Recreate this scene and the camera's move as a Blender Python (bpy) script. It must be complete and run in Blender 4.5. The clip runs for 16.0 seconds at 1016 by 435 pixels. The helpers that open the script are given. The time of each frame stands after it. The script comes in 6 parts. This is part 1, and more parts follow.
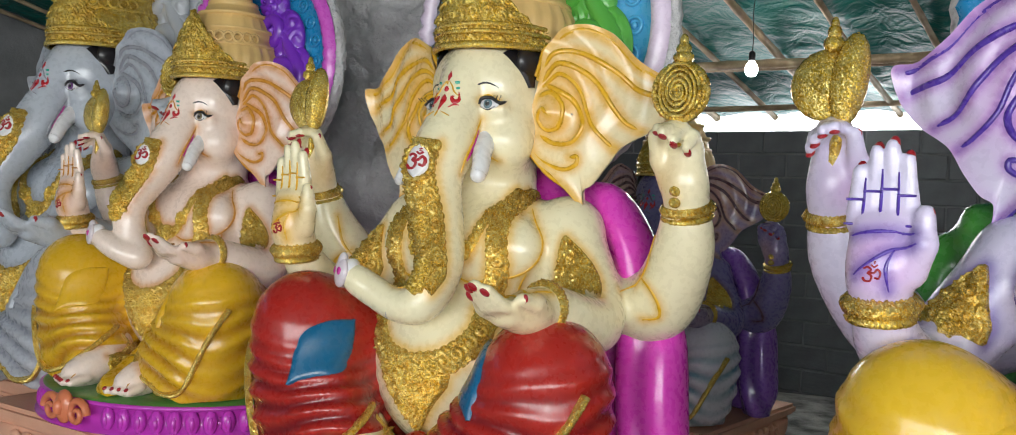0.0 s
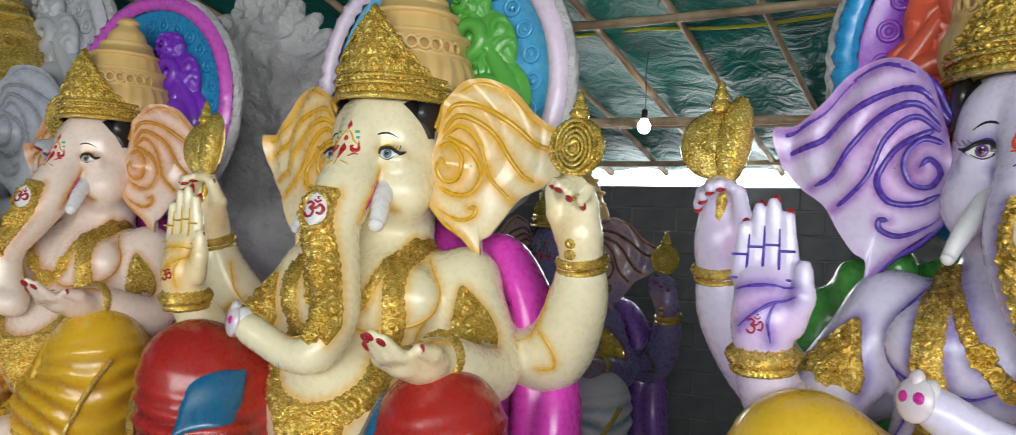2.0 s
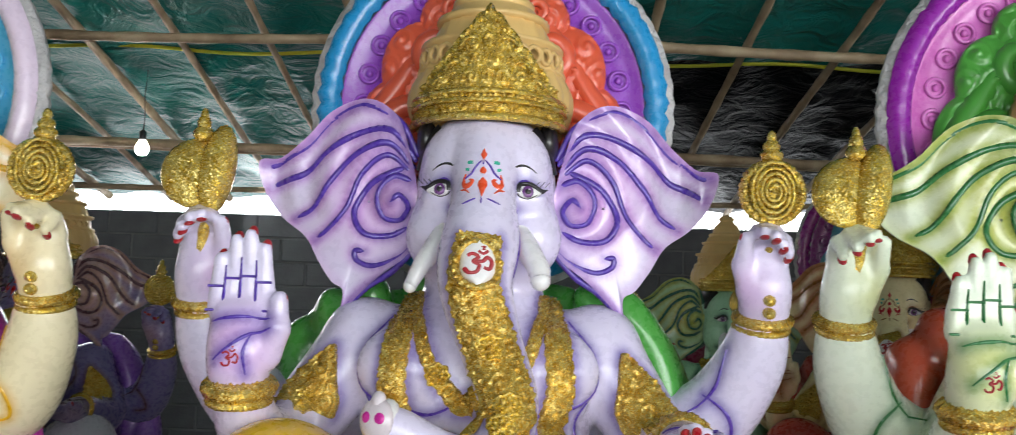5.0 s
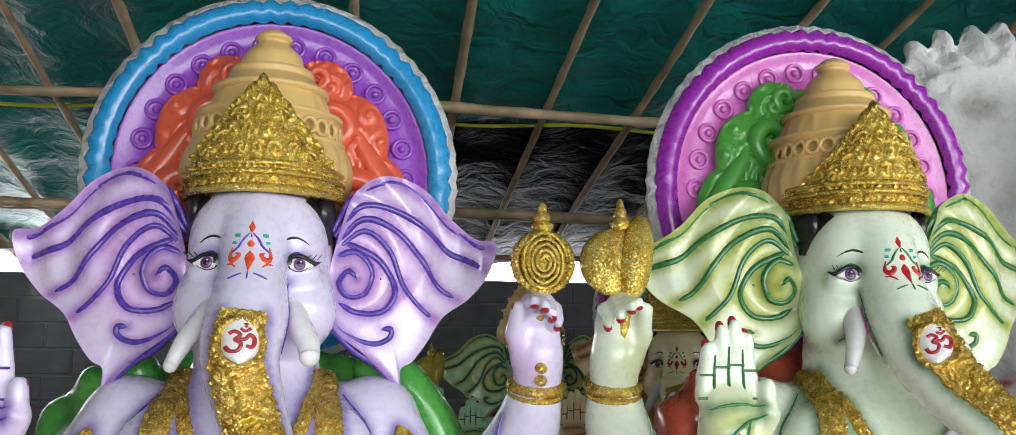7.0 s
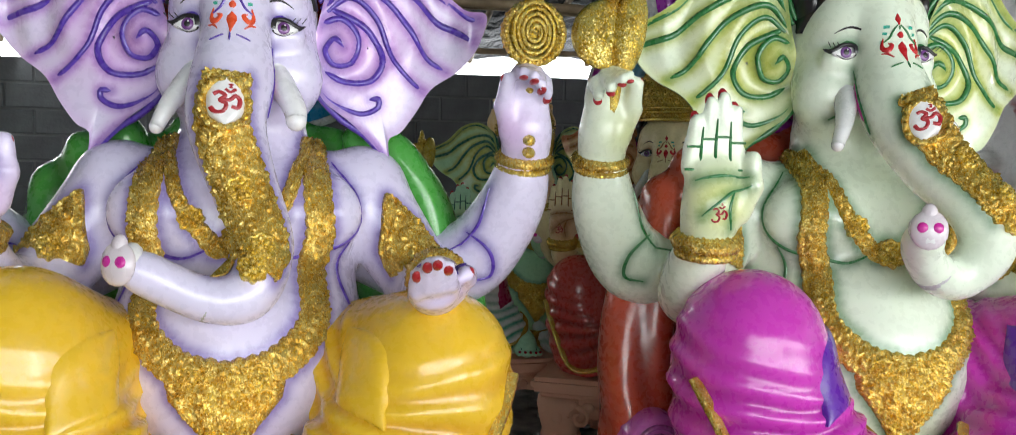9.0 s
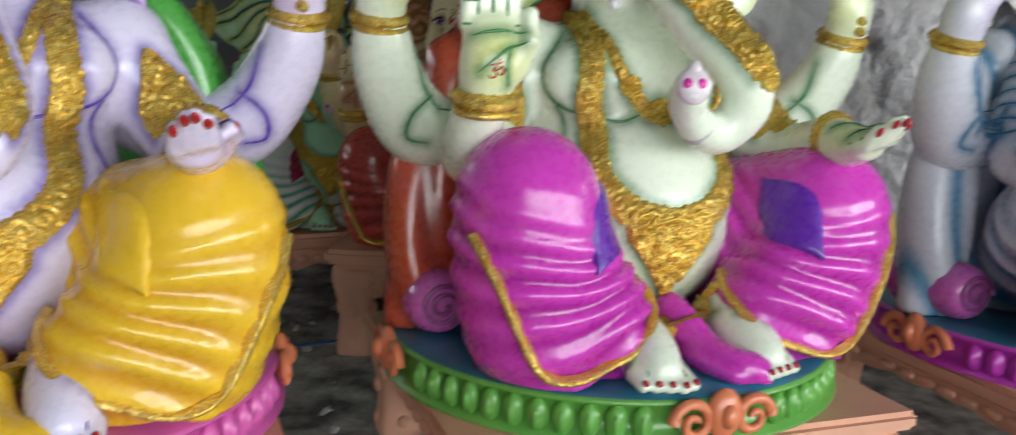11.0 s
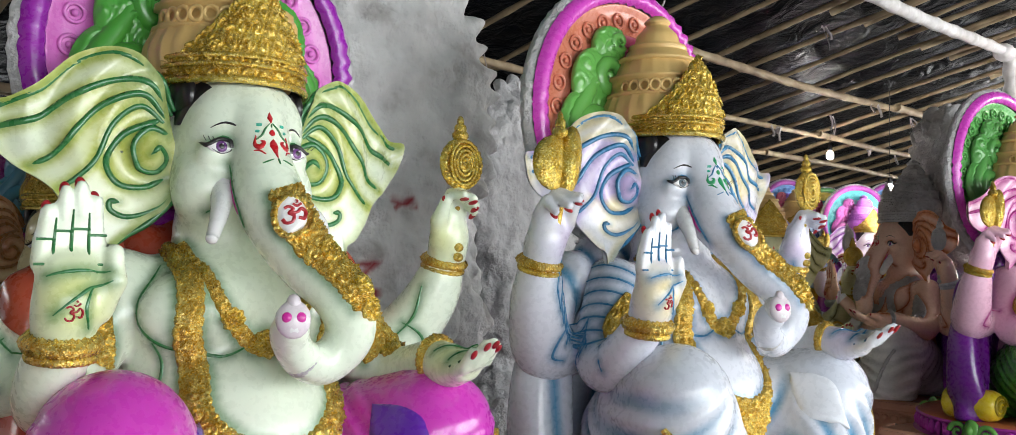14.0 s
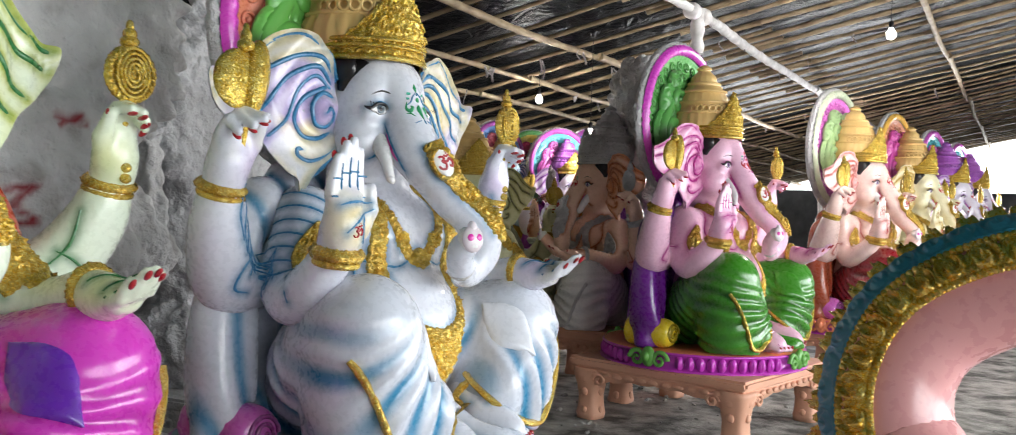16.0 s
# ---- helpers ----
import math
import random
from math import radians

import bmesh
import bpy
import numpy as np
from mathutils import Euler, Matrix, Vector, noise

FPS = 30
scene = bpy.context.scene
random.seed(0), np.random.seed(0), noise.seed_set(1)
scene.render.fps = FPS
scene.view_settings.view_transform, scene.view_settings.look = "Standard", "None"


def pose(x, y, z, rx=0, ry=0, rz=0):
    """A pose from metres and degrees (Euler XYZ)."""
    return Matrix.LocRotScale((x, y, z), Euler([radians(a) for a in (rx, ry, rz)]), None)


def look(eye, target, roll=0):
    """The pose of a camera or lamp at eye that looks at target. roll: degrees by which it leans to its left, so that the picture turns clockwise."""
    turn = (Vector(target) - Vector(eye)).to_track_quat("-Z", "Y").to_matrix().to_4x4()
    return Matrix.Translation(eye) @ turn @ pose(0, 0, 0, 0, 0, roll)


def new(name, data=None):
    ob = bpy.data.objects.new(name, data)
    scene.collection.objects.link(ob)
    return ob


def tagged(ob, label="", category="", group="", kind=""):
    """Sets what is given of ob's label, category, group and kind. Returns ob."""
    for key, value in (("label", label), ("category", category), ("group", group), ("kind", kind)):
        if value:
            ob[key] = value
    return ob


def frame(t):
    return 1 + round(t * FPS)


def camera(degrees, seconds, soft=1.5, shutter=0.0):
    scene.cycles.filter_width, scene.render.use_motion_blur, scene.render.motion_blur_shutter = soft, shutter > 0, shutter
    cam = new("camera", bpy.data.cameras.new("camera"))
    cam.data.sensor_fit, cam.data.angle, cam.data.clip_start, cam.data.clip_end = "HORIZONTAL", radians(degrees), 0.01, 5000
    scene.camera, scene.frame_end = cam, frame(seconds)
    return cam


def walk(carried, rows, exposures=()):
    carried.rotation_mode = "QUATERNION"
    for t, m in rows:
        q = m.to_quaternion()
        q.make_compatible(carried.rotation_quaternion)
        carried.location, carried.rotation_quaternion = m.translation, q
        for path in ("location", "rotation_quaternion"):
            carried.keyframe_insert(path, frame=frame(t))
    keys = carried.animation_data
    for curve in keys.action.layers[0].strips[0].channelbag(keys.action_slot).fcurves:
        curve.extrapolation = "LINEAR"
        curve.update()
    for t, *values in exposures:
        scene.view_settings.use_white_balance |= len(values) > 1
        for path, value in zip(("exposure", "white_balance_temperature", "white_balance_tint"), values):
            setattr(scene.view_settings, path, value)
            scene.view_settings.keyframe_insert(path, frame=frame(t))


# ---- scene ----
cam = camera(58.0, 16.0, soft=0.75, shutter=0.3)
PATH = [
    (0, (-0.041, -0.002, 1.435), (-0.014, 2.297, 1.4), 2.6),
    (0.5, (-0.057, 0.005, 1.433), (-0.069, 2.305, 1.465), 3.0),
    (1, (-0.063, -0.006, 1.437), (-0.063, 2.293, 1.512), 3.4),
    (1.5, (-0.061, -0.015, 1.439), (0.056, 2.279, 1.534), 3.4),
    (2, (-0.047, -0.03, 1.437), (0.231, 2.251, 1.54), 3.4),
    (2.5, (-0.033, -0.036, 1.437), (0.406, 2.219, 1.55), 3.4),
    (3, (-0.02, -0.038, 1.436), (0.593, 2.175, 1.562), 3.3),
    (3.5, (-0.001, -0.046, 1.442), (0.791, 2.108, 1.6), 3.1),
    (4, (0.021, -0.055, 1.442), (1.021, 2.007, 1.638), 2.8),
    (4.5, (0.031, -0.064, 1.45), (1.222, 1.893, 1.654), 2.2),
    (5, (0.049, -0.071, 1.456), (1.401, 1.777, 1.678), 1.9),
    (5.2, (0.059, -0.077, 1.454), (1.469, 1.724, 1.693), 1.9),
    (7.3, (0.169, -0.206, 1.535), (1.831, 1.348, 1.869), -0.1),
    (7.5, (0.167, -0.201, 1.524), (1.84, 1.35, 1.809), -0.0),
    (8, (0.182, -0.204, 1.477), (1.861, 1.36, 1.634), 0.2),
    (8.5, (0.19, -0.194, 1.456), (1.871, 1.375, 1.459), 0.5),
    (8.7, (0.191, -0.193, 1.448), (1.865, 1.383, 1.388), 0.6),
    (10.8, (0.251, -0.193, 1.349), (2.107, 1.086, 0.889), 2.2),
    (11, (0.27, -0.241, 1.36), (2.209, 0.925, 0.949), 1.9),
    (11.5, (0.31, -0.31, 1.351), (2.399, 0.605, 1.049), 1.3),
    (12, (0.317, -0.329, 1.383), (2.494, 0.378, 1.153), 1.3),
    (12.5, (0.328, -0.353, 1.403), (2.558, 0.19, 1.267), 1.1),
    (13, (0.323, -0.365, 1.423), (2.577, 0.098, 1.411), 1.1),
    (13.5, (0.321, -0.361, 1.437), (2.581, 0.061, 1.521), 0.9),
    (14, (0.315, -0.361, 1.443), (2.578, 0.033, 1.556), 0.8),
    (14.5, (0.304, -0.368, 1.439), (2.583, -0.082, 1.538), 0.8),
    (15, (0.298, -0.384, 1.424), (2.597, -0.306, 1.48), 0.8),
    (15.5, (0.374, -0.415, 1.413), (2.668, -0.567, 1.425), 1.3),
    (16, (0.452, -0.466, 1.398), (2.734, -0.761, 1.379), 1.8),
]
walk(cam, [(t, look(eye, target, roll)) for t, eye, target, roll in PATH])

# ---- world and light ----
world = bpy.data.worlds.new("sky")
scene.world = world
world.use_nodes = True
wn = world.node_tree
sky = wn.nodes.new("ShaderNodeTexSky")
sky.sky_type, sky.sun_disc = "NISHITA", False
sky.sun_elevation, sky.sun_rotation = radians(48), radians(160)
wn.links.new(sky.outputs[0], wn.nodes["Background"].inputs[0])
wn.nodes["Background"].inputs[1].default_value = 0.15


def area_lamp(name, eye, target, w, h, power, colour=(1, 1, 1)):
    lamp = bpy.data.lights.new(name, "AREA")
    lamp.shape, lamp.size, lamp.size_y, lamp.energy, lamp.color = "RECTANGLE", w, h, power, colour
    ob = new(name, lamp)
    ob.matrix_world = look(eye, target)
    return ob


# daylight through the open front of the shed behind the camera, and through its open far end
area_lamp("open_front_daylight", (-2.3, -4.9, 2.0), (1.3, 2.2, 1.0), 8.0, 2.6, 465, (0.95, 0.985, 1.0))
# fill lamp added to brighten the far statues; an opening here is only assumed
area_lamp("far_row_fill", (4.3, -9.4, 2.0), (8.6, -2.2, 1.0), 9.0, 2.4, 620, (0.95, 0.985, 1.0))
area_lamp("far_end_daylight", (15.5, -9.0, 1.7), (6.0, -2.0, 1.0), 6.0, 2.2, 430, (0.97, 0.98, 1.0))
area_lamp("wall_slot_daylight", (2.4, 7.2, 2.25), (2.4, 3.0, 1.0), 5.0, 0.4, 35, (0.96, 0.98, 1.0))

# ---- materials ----


def nodes_of(name):
    m = bpy.data.materials.new(name)
    m.use_nodes = True
    t = m.node_tree
    return m, t, t.nodes["Principled BSDF"]


def tex(t, kind, scale, detail=4.0, **more):
    n = t.nodes.new(kind)
    n.inputs["Scale"].default_value = scale
    if "Detail" in n.inputs:
        n.inputs["Detail"].default_value = detail
    co = t.nodes.new("ShaderNodeTexCoord")
    t.links.new(co.outputs["Object"], n.inputs["Vector"])
    return n


def ramp(t, src, stops):
    r = t.nodes.new("ShaderNodeValToRGB")
    e = r.color_ramp.elements
    while len(e) < len(stops):
        e.new(0.5)
    for k, (p, c) in zip(e, stops):
        k.position, k.color = p, (*c, 1)
    t.links.new(src, r.inputs[0])
    return r


def bump(t, p, src, strength, dist=0.01):
    b = t.nodes.new("ShaderNodeBump")
    b.inputs["Strength"].default_value, b.inputs["Distance"].default_value = strength, dist
    t.links.new(src, b.inputs["Height"])
    t.links.new(b.outputs[0], p.inputs["Normal"])
    return b


def mixed(c, k):
    return tuple(min(1.0, max(0.0, v * k)) for v in c)


def blend(t, fac, a, b):
    m = t.nodes.new("ShaderNodeMix")
    m.data_type = "RGBA"
    for sock, v in ((m.inputs[0], fac), (m.inputs[6], a), (m.inputs[7], b)):
        if isinstance(v, (int, float)):
            sock.default_value = v
        elif isinstance(v, tuple):
            sock.default_value = (*v, 1)
        else:
            t.links.new(v, sock)
    return m.outputs[2]


def enamel(name, colour, tint=None, rough=0.27, coat=0.4, spread=0.07, fine=0.05, contour=None, tint2=None):
    """Sprayed glossy enamel on plaster; the paint attribute mixes in a second colour, sprayed detail or fold shade."""
    m, t, p = nodes_of(name)
    n = tex(t, "ShaderNodeTexNoise", 5.0, 6)
    r = ramp(t, n.outputs[0], [(0.3, mixed(colour, 1 - spread)), (0.7, mixed(colour, 1 + spread))])
    out = r.outputs[0]
    if tint:
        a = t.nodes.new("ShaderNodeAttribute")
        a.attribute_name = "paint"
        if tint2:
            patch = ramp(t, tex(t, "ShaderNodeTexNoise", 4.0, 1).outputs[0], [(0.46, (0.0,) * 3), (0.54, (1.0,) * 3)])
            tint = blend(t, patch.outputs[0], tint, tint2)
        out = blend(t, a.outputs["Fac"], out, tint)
    if contour:
        a = t.nodes.new("ShaderNodeAttribute")
        a.attribute_name = "edge"
        out = blend(t, a.outputs["Fac"], out, contour)
    t.links.new(out, p.inputs["Base Color"])
    n2 = tex(t, "ShaderNodeTexNoise", 45.0, 5)
    rr = ramp(t, n2.outputs[0], [(0.3, (rough - 0.06,) * 3), (0.75, (rough + 0.12,) * 3)])
    t.links.new(rr.outputs[0], p.inputs["Roughness"])
    p.inputs["Coat Weight"].default_value = coat
    p.inputs["Coat Roughness"].default_value = 0.12
    bump(t, p, n2.outputs[0], fine, 0.004)
    return m


def glitter(name, colour, dark):
    """Gold glitter flakes glued over a moulded relief: each flake lies at a slant of its own, with brown glue between."""
    m, t, p = nodes_of(name)
    v = tex(t, "ShaderNodeTexVoronoi", 260.0)
    sep = t.nodes.new("ShaderNodeSeparateColor")
    t.links.new(v.outputs["Color"], sep.inputs[0])
    patch = tex(t, "ShaderNodeTexNoise", 26.0, 5)
    r = ramp(t, sep.outputs[0], [(0.0, dark), (0.38, mixed(colour, 0.72)), (0.7, colour), (0.93, (1.0, 0.8, 0.26))])
    wear = ramp(t, patch.outputs[0], [(0.42, (1.0, 1.0, 1.0)), (0.66, (0.8, 0.7, 0.52))])
    mul = t.nodes.new("ShaderNodeMix")
    mul.data_type, mul.blend_type = "RGBA", "MULTIPLY"
    mul.inputs[0].default_value = 1.0
    t.links.new(r.outputs[0], mul.inputs[6])
    t.links.new(wear.outputs[0], mul.inputs[7])
    t.links.new(mul.outputs[2], p.inputs["Base Color"])
    mr = ramp(t, sep.outputs[1], [(0.35, (0.1,) * 3), (0.6, (0.62,) * 3)])
    t.links.new(mr.outputs[0], p.inputs["Metallic"])
    p.inputs["Roughness"].default_value = 0.22
    off = t.nodes.new("ShaderNodeVectorMath")
    off.operation = "MULTIPLY_ADD"
    off.inputs[1].default_value, off.inputs[2].default_value = (0.64, 0.64, 0.64), (-0.32, -0.32, -0.32)
    t.links.new(v.outputs["Color"], off.inputs[0])
    geo = t.nodes.new("ShaderNodeNewGeometry")
    add = t.nodes.new("ShaderNodeVectorMath")
    t.links.new(off.outputs[0], add.inputs[0])
    t.links.new(geo.outputs["Normal"], add.inputs[1])
    nrm = t.nodes.new("ShaderNodeVectorMath")
    nrm.operation = "NORMALIZE"
    t.links.new(add.outputs[0], nrm.inputs[0])
    t.links.new(nrm.outputs[0], p.inputs["Normal"])
    return m


def rough_stuff(name, stops, scale=3.0, rough=0.85, bumps=0.5, dist=0.02, fine=30.0, scribble=None):
    m, t, p = nodes_of(name)
    n = tex(t, "ShaderNodeTexNoise", scale, 9)
    out = ramp(t, n.outputs[0], stops).outputs[0]
    if scribble:
        a = t.nodes.new("ShaderNodeAttribute")
        a.attribute_name = "paint"
        out = blend(t, a.outputs["Fac"], out, scribble)
    t.links.new(out, p.inputs["Base Color"])
    n2 = tex(t, "ShaderNodeTexNoise", fine, 8)
    p.inputs["Roughness"].default_value = rough
    bump(t, p, n2.outputs[0], bumps, dist)
    return m


def glow(name, colour, strength):
    m, t, p = nodes_of(name)
    p.inputs["Base Color"].default_value = (*colour, 1)
    p.inputs["Emission Color"].default_value = (*colour, 1)
    p.inputs["Emission Strength"].default_value = strength
    return m


GOLD = glitter("gold_glitter", (1.0, 0.56, 0.035), (0.3, 0.11, 0.004))
BRIGHTGOLD = glitter("bright_gold_glitter", (1.0, 0.66, 0.045), (0.44, 0.18, 0.006))
WHITE = enamel("white_enamel", (0.8, 0.79, 0.8), (0.5, 0.3, 0.42))
BLACK = enamel("black_enamel", (0.012, 0.01, 0.012), rough=0.35)
RED = enamel("red_enamel", (0.36, 0.012, 0.02))
POT = enamel("tan_gold_paint", (0.7, 0.47, 0.18), (0.36, 0.2, 0.07), rough=0.42, coat=0.15, fine=0.3)
PLASTER = rough_stuff("raw_plaster", [(0.3, (0.36, 0.35, 0.36)), (0.5, (0.55, 0.54, 0.55)), (0.72, (0.68, 0.67, 0.68))], 4.0, 0.9, 1.0, 0.03, 30)
DARKPLASTER = rough_stuff("stained_plaster", [(0.3, (0.4, 0.38, 0.37)), (0.42, (0.62, 0.61, 0.61)), (0.55, (0.7, 0.69, 0.69)), (0.7, (0.8, 0.79, 0.79))], 5.5, 0.9, 0.9, 0.025, 34, (0.3, 0.01, 0.02))
TERRA = enamel("terracotta_pink_paint", (0.68, 0.36, 0.24), (0.3, 0.13, 0.08), rough=0.55, coat=0.05, fine=0.35)
BAMBOO = rough_stuff("bamboo", [(0.25, (0.15, 0.1, 0.055)), (0.55, (0.33, 0.245, 0.15)), (0.8, (0.46, 0.37, 0.24))], 6.0, 0.6, 0.3, 0.004, 40)
WHITEPOLE = rough_stuff("limewashed_pole", [(0.3, (0.45, 0.43, 0.42)), (0.7, (0.74, 0.72, 0.72))], 9.0, 0.8, 0.4, 0.006, 40)
GLOWBULB = glow("lit_bulb", (1.0, 0.98, 0.94), 40)
DAYLIGHT = glow("overexposed_daylight", (0.95, 0.98, 1.0), 4.5)


def tarp(name, a, b, rough):
    m, t, p = nodes_of(name)
    n = tex(t, "ShaderNodeTexNoise", 1.6, 6)
    r = ramp(t, n.outputs[0], [(0.35, a), (0.7, b)])
    t.links.new(r.outputs[0], p.inputs["Base Color"])
    p.inputs["Roughness"].default_value = rough
    w = tex(t, "ShaderNodeTexNoise", 5.0, 5)
    w.inputs["Distortion"].default_value = 1.5
    bump(t, p, w.outputs[0], 0.8, 0.05)
    return m


GREENTARP = tarp("green_tarpaulin", (0.004, 0.095, 0.085), (0.01, 0.165, 0.14), 0.36)
BLACKTARP = tarp("black_plastic_sheet", (0.003, 0.0035, 0.005), (0.006, 0.007, 0.009), 0.34)
GREENTARP.node_tree.nodes["Principled BSDF"].inputs["Specular IOR Level"].default_value = 0.2
BLACKTARP.node_tree.nodes["Principled BSDF"].inputs["Specular IOR Level"].default_value = 0.05
FLOORMAT = rough_stuff("dusty_earth_floor", [(0.36, (0.1, 0.096, 0.088)), (0.48, (0.27, 0.26, 0.24)), (0.66, (0.5, 0.48, 0.45))], 5.0, 0.9, 0.8, 0.02, 26)

# ---- sculpting tools ----


def catmull(pts, n=8):
    pts = np.array(pts, float)
    ext = np.vstack([2 * pts[0] - pts[1], pts, 2 * pts[-1] - pts[-2]])
    out = []
    for i in range(len(pts) - 1):
        a, b, c, d = ext[i:i + 4]
        for u in np.arange(n) / n:
            out.append(0.5 * (2 * b + (c - a) * u + (2 * a - 5 * b + 4 * c - d) * u * u + (3 * b - a - 3 * c + d) * u ** 3))
    out.append(pts[-1])
    return np.array(out)


class Clay:
    """A distance field on a grid, to which lumps are added with soft joins."""

    def __init__(self, lo, hi, step):
        self.lo, self.step = np.array(lo, float), step
        self.n = np.ceil((np.array(hi) - self.lo) / step).astype(int) + 1
        self.d = np.full(self.n, 1.0, np.float32)

    def put(self, lo, hi, dist, k):
        a = np.maximum(0, np.floor((np.array(lo) - 0.1 - self.lo) / self.step).astype(int))
        b = np.minimum(self.n, np.ceil((np.array(hi) + 0.1 - self.lo) / self.step).astype(int) + 1)
        if (b <= a).any():
            return
        ax = [self.lo[i] + self.step * np.arange(a[i], b[i]) for i in range(3)]
        p = np.stack(np.meshgrid(*ax, indexing="ij"), -1).astype(np.float32)
        e = dist(p)
        s = (slice(a[0], b[0]), slice(a[1], b[1]), slice(a[2], b[2]))
        d = self.d[s]
        h = np.clip(0.5 + 0.5 * (e - d) / k, 0, 1)
        self.d[s] = e * (1 - h) + d * h - k * h * (1 - h)

    def egg(self, c, r, k=0.04, turn=(0, 0, 0)):
        c, r = np.array(c, np.float32), np.array(r if np.ndim(r) else (r,) * 3, np.float32)
        m = np.array(Euler([radians(v) for v in turn]).to_matrix(), np.float32)
        big = r.max()

        def dist(p):
            q = (p - c) @ m
            k0 = np.linalg.norm(q / r, axis=-1)
            return k0 * (k0 - 1) / np.maximum(np.linalg.norm(q / (r * r), axis=-1), 1e-4)
        self.put(c - big, c + big, dist, k)
        return self

    def rod(self, a, b, ra, rb, k=0.03):
        a, b = np.array(a, np.float32), np.array(b, np.float32)
        v = b - a
        w = max(float(v @ v), 1e-8)
        big = max(ra, rb)

        def dist(p):
            t = np.clip(((p - a) @ v) / w, 0, 1)
            return np.linalg.norm(p - a - t[..., None] * v, axis=-1) - (ra + (rb - ra) * t)
        self.put(np.minimum(a, b) - big, np.maximum(a, b) + big, dist, k)
        return self

    def limb(self, pts, k=0.03, n=4):
        """A smooth tapered tube; each point is x, y, z, radius."""
        p = catmull(pts, n)
        for q, s in zip(p[:-1], p[1:]):
            self.rod(q[:3], s[:3], q[3], s[3], k)
        return self

    def mesh(self):
        d, n = self.d, self.n
        inside = d < 0
        cell = np.zeros(n - 1, np.int8)
        for i in (0, 1):
            for j in (0, 1):
                for k in (0, 1):
                    cell += inside[i:n[0] - 1 + i, j:n[1] - 1 + j, k:n[2] - 1 + k]
        at = np.argwhere((cell > 0) & (cell < 8))
        index = np.full(n - 1, -1, np.int32)
        index[tuple(at.T)] = np.arange(len(at))
        total, count = np.zeros((len(at), 3)), np.zeros(len(at))
        corners = [(i, j, k) for i in (0, 1) for j in (0, 1) for k in (0, 1)]
        for a in corners:
            for axis in range(3):
                if a[axis]:
                    continue
                b = list(a)
                b[axis] = 1
                da = d[tuple((at + a).T)]
                db = d[tuple((at + b).T)]
                cross = (da < 0) != (db < 0)
                u = np.where(cross, da / np.where(cross, da - db, 1), 0)
                p = np.array(a, float) + u[:, None] * (np.array(b, float) - np.array(a, float))
                total += p * cross[:, None]
                count += cross
        verts = self.lo + self.step * (at + total / count[:, None])
        faces = []
        for axis in range(3):
            u, v = [i for i in range(3) if i != axis]
            s0, s1 = [slice(1, -1)] * 3, [slice(1, -1)] * 3
            s0[axis], s1[axis] = slice(0, -1), slice(1, None)
            a, b = inside[tuple(s0)], inside[tuple(s1)]
            e = np.argwhere(a != b)
            off = np.ones(3, int)
            off[axis] = 0
            e = e + off
            flip = inside[tuple(e.T)]
            ring = []
            for du, dv in ((-1, -1), (0, -1), (0, 0), (-1, 0)):
                q = e.copy()
                q[:, u] += du
                q[:, v] += dv
                ring.append(index[tuple(q.T)])
            ring = np.array(ring).T
            if axis == 1:
                flip = ~flip
            ring[~flip] = ring[~flip][:, ::-1]
            faces.append(ring)
        return verts, np.vstack(faces)

    def sample(self, p):
        g = np.clip((np.asarray(p, float) - self.lo) / self.step, 0, self.n - 1.001)
        i = g.astype(int)
        f = g - i
        out = 0
        for a in (0, 1):
            for b in (0, 1):
                for c in (0, 1):
                    w = np.abs(1 - a - f[..., 0]) * np.abs(1 - b - f[..., 1]) * np.abs(1 - c - f[..., 2])
                    out = out + w * self.d[i[..., 0] + a, i[..., 1] + b, i[..., 2] + c]
        return out

    def normal(self, p):
        h = self.step
        g = np.stack([self.sample(p + h * e) - self.sample(p - h * e) for e in np.eye(3)], -1)
        return g / np.maximum(np.linalg.norm(g, axis=-1, keepdims=True), 1e-6)

    def onto(self, p, rounds=6):
        p = np.array(p, float)
        for _ in range(rounds):
            p = p - 0.8 * self.sample(p)[..., None] * self.normal(p)
        return p


def ornament(u, v, size=0.05):
    """Height of a moulded scroll pattern: spirals in staggered tiles, each round a bead."""
    row = np.floor(v / size + 0.5)
    uu = u / size + 0.5 * (row % 2)
    col = np.floor(uu)
    a, b = uu - col - 0.5, v / size + 0.5 - row - 0.5
    r = np.hypot(a, b)
    th = np.arctan2(b, a * np.where((col + row) % 2 > 0, 1, -1))
    swirl = 0.5 + 0.5 * np.cos(2 * np.pi * r * 3.1 - th)
    leaf = 0.3 + 0.3 * np.cos(u * 2 * np.pi / (size * 0.31)) * np.cos(v * 2 * np.pi / (size * 0.37))
    k = np.clip((0.54 - r) / 0.08, 0, 1)
    return swirl * k + leaf * (1 - k) + 0.9 * np.exp(-(r / 0.13) ** 2)


